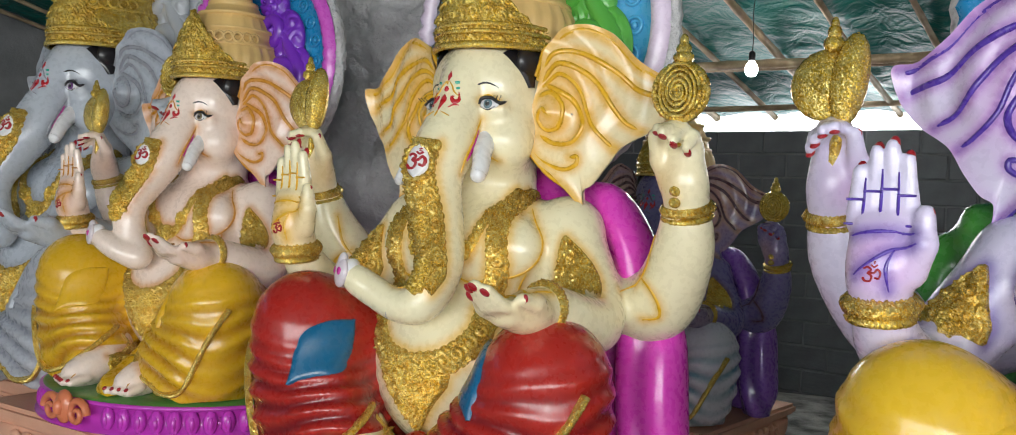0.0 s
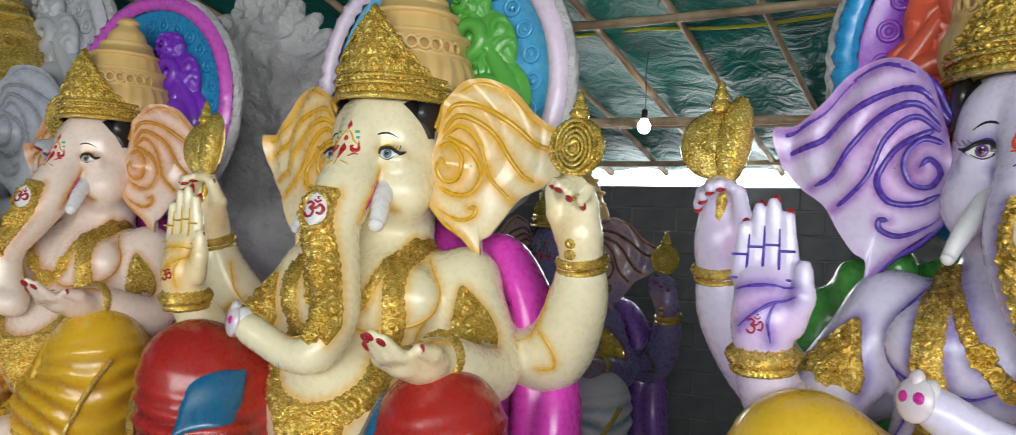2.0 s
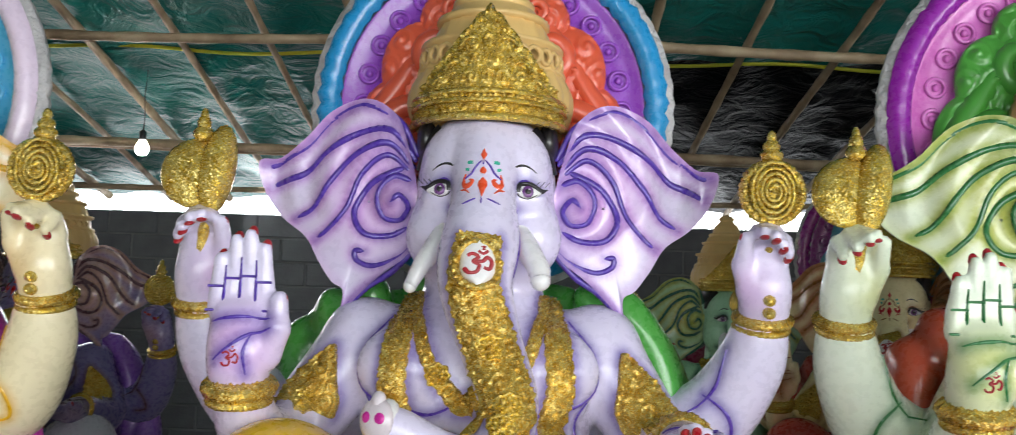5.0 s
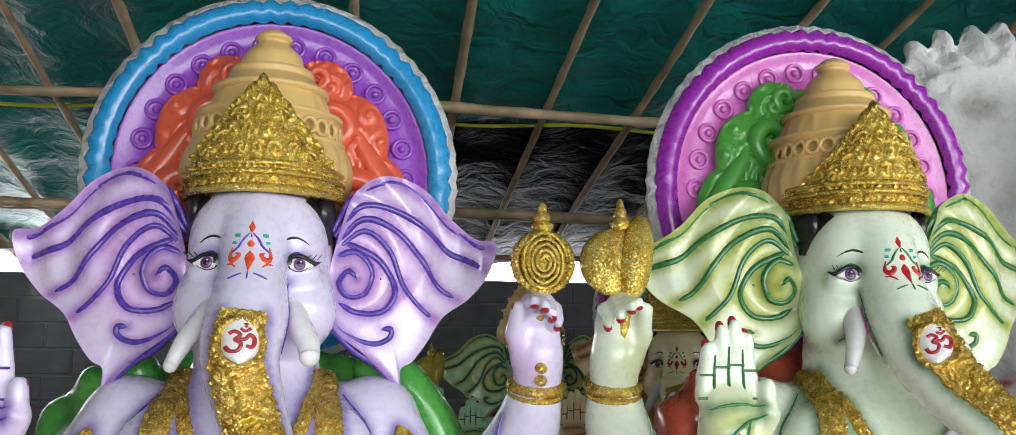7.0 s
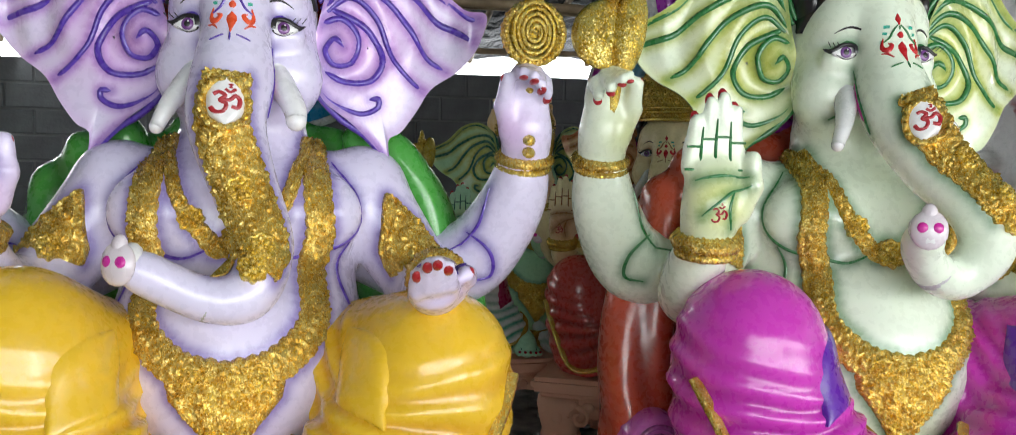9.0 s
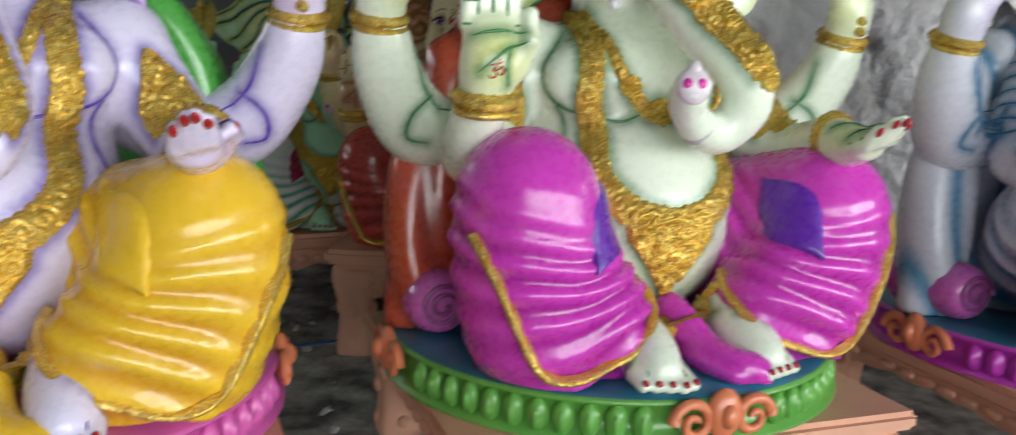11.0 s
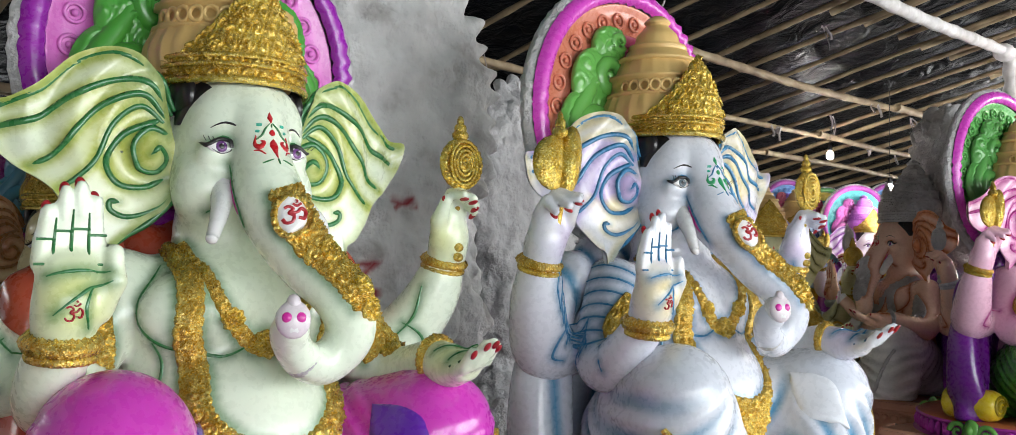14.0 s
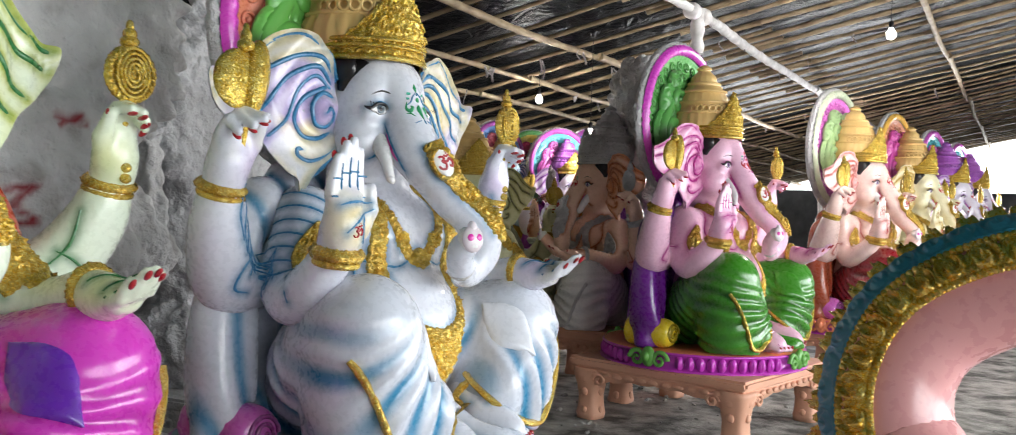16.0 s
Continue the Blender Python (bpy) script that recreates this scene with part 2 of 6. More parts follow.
class Cast:
    """Collects pieces with material slots and the amount of second colour into one mesh."""

    def __init__(self):
        self.v, self.f, self.m, self.p, self.e, self.n = [], [], [], [], [], 0
        self.drawn = []

    def add(self, verts, faces, slot, paint=0.0, edge=0.0):
        verts = np.asarray(verts, float).reshape(-1, 3)
        self.v.append(verts)
        self.p.append(np.broadcast_to(np.asarray(paint, float), (len(verts),)))
        self.e.append(np.broadcast_to(np.asarray(edge, float), (len(verts),)))
        fl = (np.asarray(faces) + self.n).tolist() if isinstance(faces, np.ndarray) else [[i + self.n for i in f] for f in faces]
        self.f += fl
        self.m += [slot] * len(fl)
        self.n += len(verts)

    def grid(self, pts, slot, paint=0.0, wrap_u=False, wrap_v=False, edge=0.0):
        """pts: rows x columns x 3"""
        pts = np.asarray(pts)
        r, c = pts.shape[:2]
        i, j = np.meshgrid(np.arange(r if wrap_u else r - 1), np.arange(c if wrap_v else c - 1), indexing="ij")
        i, j = i.ravel(), j.ravel()
        i2, j2 = (i + 1) % r, (j + 1) % c
        self.add(pts.reshape(-1, 3), np.stack([i * c + j, i2 * c + j, i2 * c + j2, i * c + j2], -1), slot, np.broadcast_to(paint, (r, c)).ravel() if np.ndim(paint) else paint, np.broadcast_to(edge, (r, c)).ravel() if np.ndim(edge) else edge)

    def tube(self, pts, radius, slot, sides=8, paint=0.0, flat=None):
        pts = np.array(pts, float)
        rad = np.broadcast_to(np.asarray(radius, float), (len(pts),))
        tan = np.gradient(pts, axis=0)
        tan /= np.maximum(np.linalg.norm(tan, axis=1, keepdims=True), 1e-9)
        ref = np.array([0.13, 0.3, 0.95]) if abs(tan[:, 2]).mean() < 0.8 else np.array([0.95, 0.3, 0.1])
        a = np.cross(tan, ref)
        a /= np.linalg.norm(a, axis=1, keepdims=True)
        b = np.cross(tan, a)
        th = np.linspace(0, 2 * np.pi, sides, endpoint=False)
        ring = pts[:, None] + rad[:, None, None] * (np.cos(th)[None, :, None] * a[:, None] + np.sin(th)[None, :, None] * b[:, None])
        self.grid(ring[:, ::-1], slot, paint, wrap_v=True)
        n = len(pts)
        self.f += [[self.n - n * sides + i for i in range(sides)][::-1], [self.n - sides + i for i in range(sides)]]
        self.m += [slot, slot]

    def lathe(self, c, prof, slot, sides=40, ribs=0, depth=0.0, scale=(1, 1), arc=(0, 2 * math.pi)):
        """prof: radius, height."""
        full = arc[1] - arc[0] > 6.28
        th = np.linspace(*arc, sides, endpoint=not full)
        rows = []
        for r, h in prof:
            rr = r * (1 + depth * np.abs(np.sin(ribs * th / 2)) if ribs else 1)
            rows.append(np.stack([c[0] + scale[0] * rr * np.cos(th), c[1] + scale[1] * rr * np.sin(th), c[2] + h + 0 * th], -1))
        self.grid(np.array(rows)[:, ::-1], slot, wrap_v=full)

    def ring(self, c, axis, big, small, slot, sides=28, squash=1.0):
        q = Vector(axis).to_track_quat("Z", "Y").to_matrix()
        u, w, n = [np.array(q @ Vector(e)) for e in ((1, 0, 0), (0, 1, 0), (0, 0, 1))]
        carved = slot in (GLD, BGLD) and big > 0.05
        sides, turns = (110, 14) if carved else (sides, 8)
        th = np.linspace(0, 2 * np.pi, sides, endpoint=False)
        ph = np.linspace(0, 2 * np.pi, turns, endpoint=False)
        o = np.cos(th)[:, None] * u + np.sin(th)[:, None] * w
        fat = small * (1 + (0.22 * (ornament(th[:, None] * big, ph[None, :] * small, 0.03) - 0.5) if carved else 0 * th[:, None] * ph[None, :]))
        p = np.array(c) + (big + fat * np.cos(ph))[..., None] * o[:, None] + squash * (fat * np.sin(ph))[..., None] * n
        self.grid(p[:, ::-1], slot, wrap_u=True, wrap_v=True)

    def ball(self, c, r, slot, turn=(0, 0, 0), seg=12, paint=0.0):
        r = np.array(r if np.ndim(r) else (r,) * 3, float)
        m = np.array(Euler([radians(v) for v in turn]).to_matrix())
        u = np.linspace(0, np.pi, seg // 2 + 2)
        v = np.linspace(0, 2 * np.pi, seg, endpoint=False)
        p = np.stack([np.sin(u)[:, None] * np.cos(v), np.sin(u)[:, None] * np.sin(v), np.cos(u)[:, None] + 0 * v], -1) * r
        self.grid(p @ m.T + np.array(c), slot, paint, wrap_v=True)

    def band(self, clay, path, width, height, slot, across=7, relief=0.0, waves=0.0, n=8, lift=0.0, paint=0.0, tile=0.052):
        """A moulded strip that hugs the clay's surface along a path."""
        if relief:
            span = np.linalg.norm(np.diff(np.array(path), axis=0), axis=1).max()
            n, across = max(n, int(span / 0.006)), max(across, int(np.max(width) / 0.006))
        c = clay.onto(catmull(path, n))
        nrm = clay.normal(c)
        tan = np.gradient(c, axis=0)
        side = np.cross(nrm, tan)
        side /= np.maximum(np.linalg.norm(side, axis=1, keepdims=True), 1e-9)
        w = np.interp(np.linspace(0, 1, len(c)), np.linspace(0, 1, len(np.atleast_1d(width))), np.atleast_1d(width)) if np.ndim(width) else np.full(len(c), float(width))
        run = np.r_[0, np.cumsum(np.linalg.norm(np.diff(c, axis=0), axis=1))]
        if waves:
            w = w * (1 + 0.16 * np.abs(np.sin(run * np.pi / waves)))
        s = np.linspace(-1, 1, across)
        p = clay.onto(c[:, None] + (s[None, :] * w[:, None] / 2)[..., None] * side[:, None], 4)
        up = clay.normal(p)
        if slot == 1:
            self.drawn.append(c)
        elif slot == 2:
            self.drawn += [p[:, 0], p[:, -1]]
        h = height * np.maximum(0, 1 - s ** 4)[None, :] + np.zeros((len(c), 1)) - 0.004 * (np.abs(s) > 0.99) + lift
        if relief:
            inner = np.clip((1 - np.abs(s)) / 0.22, 0, 1)[None, :]
            bead = np.exp(-((np.abs(s) - 0.84) / 0.09) ** 2)[None, :] * np.abs(np.sin(run * np.pi / 0.016))[:, None]
            h = h + relief * (3.2 * inner * (ornament(run[:, None], s[None, :] * w[:, None] / 2, tile) - 0.5) + 2.2 * bead)
        self.grid((p + h[..., None] * up)[:, ::-1], slot, paint)

    def rosette(self, clay, c, r, slot, lobes=8, height=0.016):
        """A moulded flower boss lying on the clay."""
        c = clay.onto(np.array([c], float))[0]
        nr = clay.normal(np.array([c]))[0]
        a = np.cross(nr, (0.0, 0.0, 1.0))
        a /= np.linalg.norm(a)
        b = np.cross(nr, a)
        th, rr = np.linspace(0, 2 * np.pi, 48, endpoint=False), np.linspace(0.02, 1, 14)
        edge = 1 + 0.09 * np.cos(lobes * th)
        q = clay.onto(c + r * (rr[:, None] * edge)[..., None] * (np.cos(th)[None, :, None] * a + np.sin(th)[None, :, None] * b), 4)
        h = 0.012 + height * (0.9 * np.exp(-(rr / 0.2) ** 2)[:, None] + (0.45 + 0.3 * np.cos(lobes * th))[None, :] * np.exp(-((rr - 0.52) / 0.16) ** 2)[:, None] + 0.6 * np.exp(-((rr - 0.88) / 0.07) ** 2)[:, None]) - 0.02 * (rr > 0.99)[:, None]
        self.grid((q + h[..., None] * clay.normal(q))[::-1], slot, wrap_v=True)

    def sprayed(self, v, wide=0.021):
        """How strongly contour paint is sprayed at each point, by its distance from the drawn lines."""
        pts = np.vstack(self.drawn).astype(np.float32)
        pts = pts[np.unique(np.round(pts / 0.009).astype(int), axis=0, return_index=True)[1]]
        out = np.empty(len(v))
        sq = (pts ** 2).sum(1)
        for i in range(0, len(v), 4000):
            w = v[i:i + 4000].astype(np.float32)
            out[i:i + 4000] = np.maximum(0, ((w ** 2).sum(1)[:, None] + sq[None] - 2 * w @ pts.T).min(1))
        return np.exp(-out / wide ** 2)

    def to_mesh(self, name, slots, smooth=True):
        me = bpy.data.meshes.new(name)
        me.from_pydata(np.vstack(self.v).tolist(), [], self.f)
        for k in range(slots):
            me.materials.append(None)
        me.polygons.foreach_set("material_index", np.array(self.m, np.int32))
        me.polygons.foreach_set("use_smooth", np.full(len(self.f), smooth))
        at = me.attributes.new("paint", "FLOAT", "POINT")
        at.data.foreach_set("value", np.concatenate(self.p).astype(np.float32))
        at = me.attributes.new("edge", "FLOAT", "POINT")
        at.data.foreach_set("value", np.concatenate(self.e).astype(np.float32))
        me.update()
        return me

# ---- seated elephant-headed statues, cast from a few moulds ----
SKIN, LINE, GLD, DHOTI, SHAWL, POTS, RIM, MID, SCROLL, WHT, BLK, REDS, IRIS, INNER, RAW, PATCH, PINK, BGLD, CUSH, MARK, TEAL, SLOTS = range(22)

EAR = [(0.20, 0.02), (0.22, 0.085), (0.26, 0.175), (0.35, 0.215), (0.445, 0.192), (0.526, 0.125), (0.595, 0.087), (0.655, 0.075), (0.632, 0.0), (0.577, -0.068),
       (0.502, -0.123), (0.46, -0.19), (0.42, -0.246), (0.388, -0.27), (0.39, -0.335), (0.35, -0.287), (0.285, -0.222), (0.215, -0.164), (0.185, -0.068)]
VEINS = [([(0.2, 0.085), (0.255, 0.165), (0.35, 0.2), (0.44, 0.175), (0.52, 0.11), (0.6, 0.073), (0.64, 0.066)], 1.0),
         ([(0.205, 0.075), (0.27, 0.14), (0.36, 0.14), (0.45, 0.1), (0.52, 0.05), (0.59, 0.03), (0.62, 0.02)], 1.0),
         ([(0.21, 0.06), (0.28, 0.115), (0.37, 0.09), (0.44, 0.03), (0.49, -0.04), (0.54, -0.07)], 1.0),
         ([(0.215, 0.05), (0.285, 0.09), (0.355, 0.045), (0.395, -0.045), (0.44, -0.1), (0.475, -0.13)], 0.9),
         ([(0.24, 0.06), (0.33, 0.02), (0.37, -0.05), (0.34, -0.11), (0.27, -0.115), (0.215, -0.085)], 1.1),
         ([(0.215, 0.03), (0.265, 0.04), (0.305, 0.0), (0.29, -0.06), (0.245, -0.07), (0.222, -0.035), (0.245, -0.005), (0.268, -0.025)], 1.0),
         ([(0.19, -0.12), (0.235, -0.17), (0.31, -0.2), (0.355, -0.185), (0.36, -0.16), (0.335, -0.16)], 1.0),
         ([(0.19, -0.14), (0.26, -0.215), (0.32, -0.255), (0.365, -0.3), (0.385, -0.325)], 1.1)]


def ear_y(x, z):
    """Depth of the ear's face: it sweeps back, waves along its upper edge and has a raised middle."""
    out = np.clip((x - 0.19) / 0.46, 0, 1.1)
    y = -0.075 + 0.12 * out ** 1.4 - 0.03 * np.sin(out * 5.5 + z * 6) * out
    d = np.hypot(x - 0.26, z + 0.015)
    y = y - 0.03 * np.exp(-(d / 0.035) ** 2) + 0.02 * np.exp(-((d - 0.085) / 0.035) ** 2)
    return y + 0.009 * np.cos(np.hypot(x - 0.2, (z - 0.03) * 1.3) * 62) * np.clip((d - 0.1) / 0.08, 0, 1) * np.clip((z + 0.1) / 0.1, 0, 1)


def add_ear(cast, side):
    closed = catmull([(*p,) for p in EAR] + [EAR[0]], 6)[:-1]
    first = cast.n, len(cast.v)
    mid = np.array([0.33, -0.02])
    r = np.linspace(0.015, 1, 34)
    q = mid + r[None, :, None] * (closed - mid)[:, None]
    x, z = q[..., 0], q[..., 1]
    edge = r[None, :] ** 10
    f = np.stack([side * x, ear_y(x, z) - 0.012 * edge, 1.29 + z], -1)
    b = np.stack([side * x, ear_y(x, z) + 0.026 - 0.03 * edge, 1.29 + z], -1)
    near = np.full(x.shape, 9.0)
    for pts, w in VEINS:
        for p in catmull(pts, 4):
            near = np.minimum(near, np.hypot(x - p[0], z - p[1]))
    spray = np.clip(0.85 * np.exp(-(near / 0.017) ** 2), 0, 0.85)
    tone = np.clip(0.8 * np.exp(-(np.hypot(x - 0.3, z) / 0.16) ** 2) + 0.7 * np.exp(-((near - 0.008) / 0.014) ** 2) * np.clip((x - 0.2) / 0.2, 0, 1) + 0.3 * np.exp(-((r[None, :] - 1) / 0.12) ** 2), 0, 1) * 0.95
    cast.grid(f if side < 0 else f[:, ::-1], SKIN, tone if side < 0 else tone[:, ::-1], wrap_u=True, edge=(spray if side < 0 else spray[:, ::-1]) * 0.75)
    cast.grid(b[:, ::-1] if side < 0 else b, SKIN, 0.0, wrap_u=True)
    for pts, w in VEINS:
        p = catmull(pts, 10)
        u = np.linspace(0, 1, len(p))
        c = np.stack([side * p[:, 0], ear_y(p[:, 0], p[:, 1]) + 0.0015, 1.29 + p[:, 1]], -1)
        cast.tube(c, w * 0.0084 * np.clip(np.minimum(u + 0.05, 1 - u) * 9 + 0.2, 0.2, 1), LINE, 6)
    for v in cast.v[first[1]:]:
        v[:, 0] = side * (0.19 + (side * v[:, 0] - 0.19) * 1.09)
        v[:, 2] = 1.29 + (v[:, 2] - 1.29) * np.where(v[:, 2] > 1.29, 1.32, 1.05)


def add_hand(clay, cast, wrist, palm, fingers, thumb, curl, width, facing, grip=False, k=1.0):
    """palm: its middle; fingers: the way they point; thumb: the side on which the thumb lies; facing: the way the palm looks."""
    wrist, palm, fingers, thumb, facing = [np.array(v, float) for v in (wrist, palm, fingers, thumb, facing)]
    fingers /= np.linalg.norm(fingers)
    thumb /= np.linalg.norm(thumb)
    facing /= np.linalg.norm(facing)
    clay.limb([(*wrist, 0.05), (*(palm * 0.6 + wrist * 0.4), 0.045 * k), (*palm, 0.04 * k)], 0.03)
    width = width * k
    for s in (-0.6, 0.0, 0.6):
        c = palm + thumb * s * width * 0.56
        clay.rod(c - fingers * 0.05 * k - thumb * s * width * 0.2, c + fingers * 0.05 * k, 0.032 * k, 0.031 * k, 0.03)
    roots = []
    for i, s in enumerate((0.75, 0.25, -0.25, -0.75)):
        root = palm + thumb * s * width * 0.84 + fingers * 0.06 * k
        ln = (0.112, 0.136, 0.126, 0.092)[i] * k
        bend = curl * (1.0 + 0.1 * i)
        lean = fingers - thumb * s * (0.02 if grip else 0.07)
        a = root + ln * 0.45 * (lean * math.cos(bend * 0.5) + facing * math.sin(bend * 0.5))
        b = a + ln * 0.6 * (lean * math.cos(bend * 1.6) + facing * math.sin(bend * 1.6))
        clay.rod(root, a, 0.0188 * k, 0.0178 * k, 0.003)
        clay.rod(a, b, 0.0178 * k, 0.013 * k, 0.003)
        roots.append((root, a, b))
        way = (b - a) / np.linalg.norm(b - a)
        back = -(facing - way * (facing @ way))
        back /= np.linalg.norm(back)
        m = Matrix((thumb, way, back)).transposed().to_euler()
        cast.ball(b + way * 0.001 * k + back * 0.0115 * k, (0.0105 * k, 0.017 * k, 0.0055 * k), REDS, [math.degrees(v) for v in m], 10)
        if not grip:
            for q in (root - fingers * 0.005, a):
                cast.tube([q + k * (facing * 0.018 - thumb * 0.016), q + k * facing * 0.0205, q + k * (facing * 0.018 + thumb * 0.016)], 0.0035, LINE, 5)
    if not grip:
        for (r0, a0, b0), (r1, a1, b1) in zip(roots[:-1], roots[1:]):
            cast.tube([(r0 + r1) / 2 + facing * 0.0175 * k, (a0 + a1) / 2 + facing * 0.0145 * k, (a0 + a1) * 0.25 + (b0 + b1) * 0.25 + facing * 0.012 * k], (0.0045, 0.004, 0.002), LINE, 5)
    t0 = palm + thumb * width * 0.75 - fingers * 0.025 * k
    t1 = t0 + k * (thumb * 0.022 + fingers * 0.05 + facing * 0.015)
    t2 = t1 + k * (fingers * 0.055 + facing * (0.03 if grip else 0.005))
    clay.rod(t0, t1, 0.03 * k, 0.024 * k, 0.02)
    clay.rod(t1, t2, 0.023 * k, 0.017 * k, 0.012)
    cast.ball(t2 + thumb * 0.012, (0.009, 0.009, 0.014), REDS, (0, 0, 0), 10)
    if not grip:
        for pts in ([(0.9, 0.35), (0.3, 0.1), (-0.5, -0.5)], [(0.55, 0.25), (0.35, -0.3), (0.5, -0.9)], [(0.8, 0.62), (0.0, 0.62), (-0.85, 0.5)]):
            cast.band(clay, [palm + facing * 0.05 * k + thumb * 0.075 * k * a + fingers * 0.075 * k * b for a, b in pts], (0.004, 0.014, 0.004), 0.003, LINE, 5)


def om_sign(cast, clay, c, right, up, size, slot=REDS, w=0.011, lift=0.001):
    c, right, up = [np.array(v, float) for v in (c, right, up)]

    def stroke(pts, width=w):
        cast.band(clay, [c + size * (a * right + b * up) for a, b in pts], width, 0.004, slot, 5, lift=lift)
    stroke([(-0.7, 0.45), (-0.35, 0.6), (0.0, 0.35), (-0.3, 0.05), (0.05, -0.2), (-0.1, -0.65), (-0.55, -0.7), (-0.85, -0.4)])
    stroke([(-0.15, 0.05), (0.3, 0.1), (0.6, 0.4), (0.9, 0.1), (0.75, -0.4), (0.35, -0.35)])
    stroke([(0.0, 0.8), (0.3, 0.62), (0.65, 0.85)], w * 0.8)
    stroke([(0.3, 1.0), (0.34, 1.04), (0.38, 1.0)], w * 1.4)


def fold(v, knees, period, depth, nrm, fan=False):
    """Sculpted folds of cloth that hang in arcs round a knee, and how far each groove is coloured in."""
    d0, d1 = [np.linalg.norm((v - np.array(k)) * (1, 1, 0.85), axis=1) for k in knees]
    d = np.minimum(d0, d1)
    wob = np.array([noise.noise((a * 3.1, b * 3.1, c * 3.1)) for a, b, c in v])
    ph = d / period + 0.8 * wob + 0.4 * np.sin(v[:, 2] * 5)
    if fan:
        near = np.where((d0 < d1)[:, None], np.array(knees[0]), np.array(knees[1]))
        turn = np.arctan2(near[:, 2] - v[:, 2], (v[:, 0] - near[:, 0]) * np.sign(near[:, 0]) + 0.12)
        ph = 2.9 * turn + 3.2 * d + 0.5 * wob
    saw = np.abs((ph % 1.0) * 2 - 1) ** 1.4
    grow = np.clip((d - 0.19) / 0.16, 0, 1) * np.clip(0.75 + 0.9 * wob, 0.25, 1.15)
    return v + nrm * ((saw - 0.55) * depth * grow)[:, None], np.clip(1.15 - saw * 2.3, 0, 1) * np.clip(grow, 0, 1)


def mould(name, trunk, halo=True, sleeves=False, twist=0.0):
    """One casting: skin, cloth, jewellery, crown and halo, in one mesh. It looks along -y and stands on z = 0."""
    cast = Cast()
    body = Clay((-0.95, -0.9, -0.02), (0.95, 0.42, 1.6), 0.0115)
    # trunk of the body, neck, head
    body.egg((0, -0.1, 0.4), (0.36, 0.33, 0.36), 0.08).egg((0, -0.04, 0.76), (0.34, 0.24, 0.28), 0.1)
    for s in (-1, 1):
        body.egg((s * 0.16, -0.19, 0.8), (0.17, 0.1, 0.13), 0.05)
        body.egg((s * 0.33, -0.01, 0.87), (0.13, 0.12, 0.12), 0.05)
    body.egg((0, -0.02, 1.05), (0.17, 0.16, 0.16), 0.05)
    body.egg((0, -0.02, 1.31), (0.205, 0.205, 0.26), 0.05).egg((0, -0.14, 1.38), (0.165, 0.1, 0.13), 0.07)
    for s in (-1, 1):
        body.egg((s * 0.125, -0.12, 1.17), (0.095, 0.1, 0.11), 0.06)
        body.egg((s * 0.118, -0.19, 1.275), (0.055, 0.032, 0.04), 0.03)
    if trunk == "down":
        path = [(0, -0.232, 1.275, 0.066), (0, -0.292, 1.15, 0.09), (-0.01, -0.34, 1.03, 0.092), (0.04, -0.36, 0.87, 0.078), (0.09, -0.41, 0.73, 0.068),
                (0.06, -0.46, 0.62, 0.056), (-0.03, -0.48, 0.61, 0.046), (-0.12, -0.5, 0.65, 0.042), (-0.19, -0.52, 0.69, 0.04)]
    elif trunk == "left":
        path = [(0, -0.232, 1.275, 0.066), (0, -0.292, 1.15, 0.09), (-0.01, -0.35, 1.05, 0.092), (-0.04, -0.4, 0.95, 0.078), (-0.07, -0.46, 0.85, 0.072),
                (-0.06, -0.46, 0.72, 0.064), (0.0, -0.45, 0.63, 0.054), (0.02, -0.48, 0.6, 0.046), (-0.06, -0.54, 0.64, 0.042), (-0.15, -0.56, 0.69, 0.04)]
    else:
        path = [(0, -0.232, 1.275, 0.066), (0, -0.292, 1.15, 0.09), (0.02, -0.36, 1.05, 0.092), (0.07, -0.41, 0.95, 0.078), (0.14, -0.48, 0.86, 0.073),
                (0.17, -0.49, 0.75, 0.062), (0.1, -0.47, 0.67, 0.052), (0.01, -0.5, 0.69, 0.044), (-0.045, -0.53, 0.75, 0.04), (-0.06, -0.57, 0.79, 0.04)]
    path = [(a, b, c, r * (1.0 if i < 2 else 0.9)) for i, (a, b, c, r) in enumerate(path)]
    body.limb([(0, -0.165, 1.42, 0.07), (0, -0.205, 1.35, 0.064), (0, -0.232, 1.275, 0.066)], 0.04, 5)
    body.limb(path, 0.03, 5)
    # arms
    body.limb([(-0.34, -0.03, 0.86, 0.105), (-0.46, -0.08, 0.68, 0.098), (-0.53, -0.16, 0.58, 0.085), (-0.58, -0.3, 0.64, 0.07), (-0.585, -0.4, 0.75, 0.056)], 0.035)
    body.limb([(0.34, -0.03, 0.86, 0.105), (0.45, -0.07, 0.68, 0.098), (0.52, -0.15, 0.58, 0.085), (0.53, -0.3, 0.61, 0.068), (0.52, -0.42, 0.655, 0.053)], 0.035)
    for s in (-1, 1):
        body.limb([(s * 0.28, 0.1, 0.74, 0.11), (s * 0.5, 0.1, 0.63, 0.105), (s * 0.66, 0.05, 0.65, 0.105), (s * 0.77, -0.04, 0.82, 0.085), (s * 0.8, -0.09, 0.96, 0.056)], 0.04)
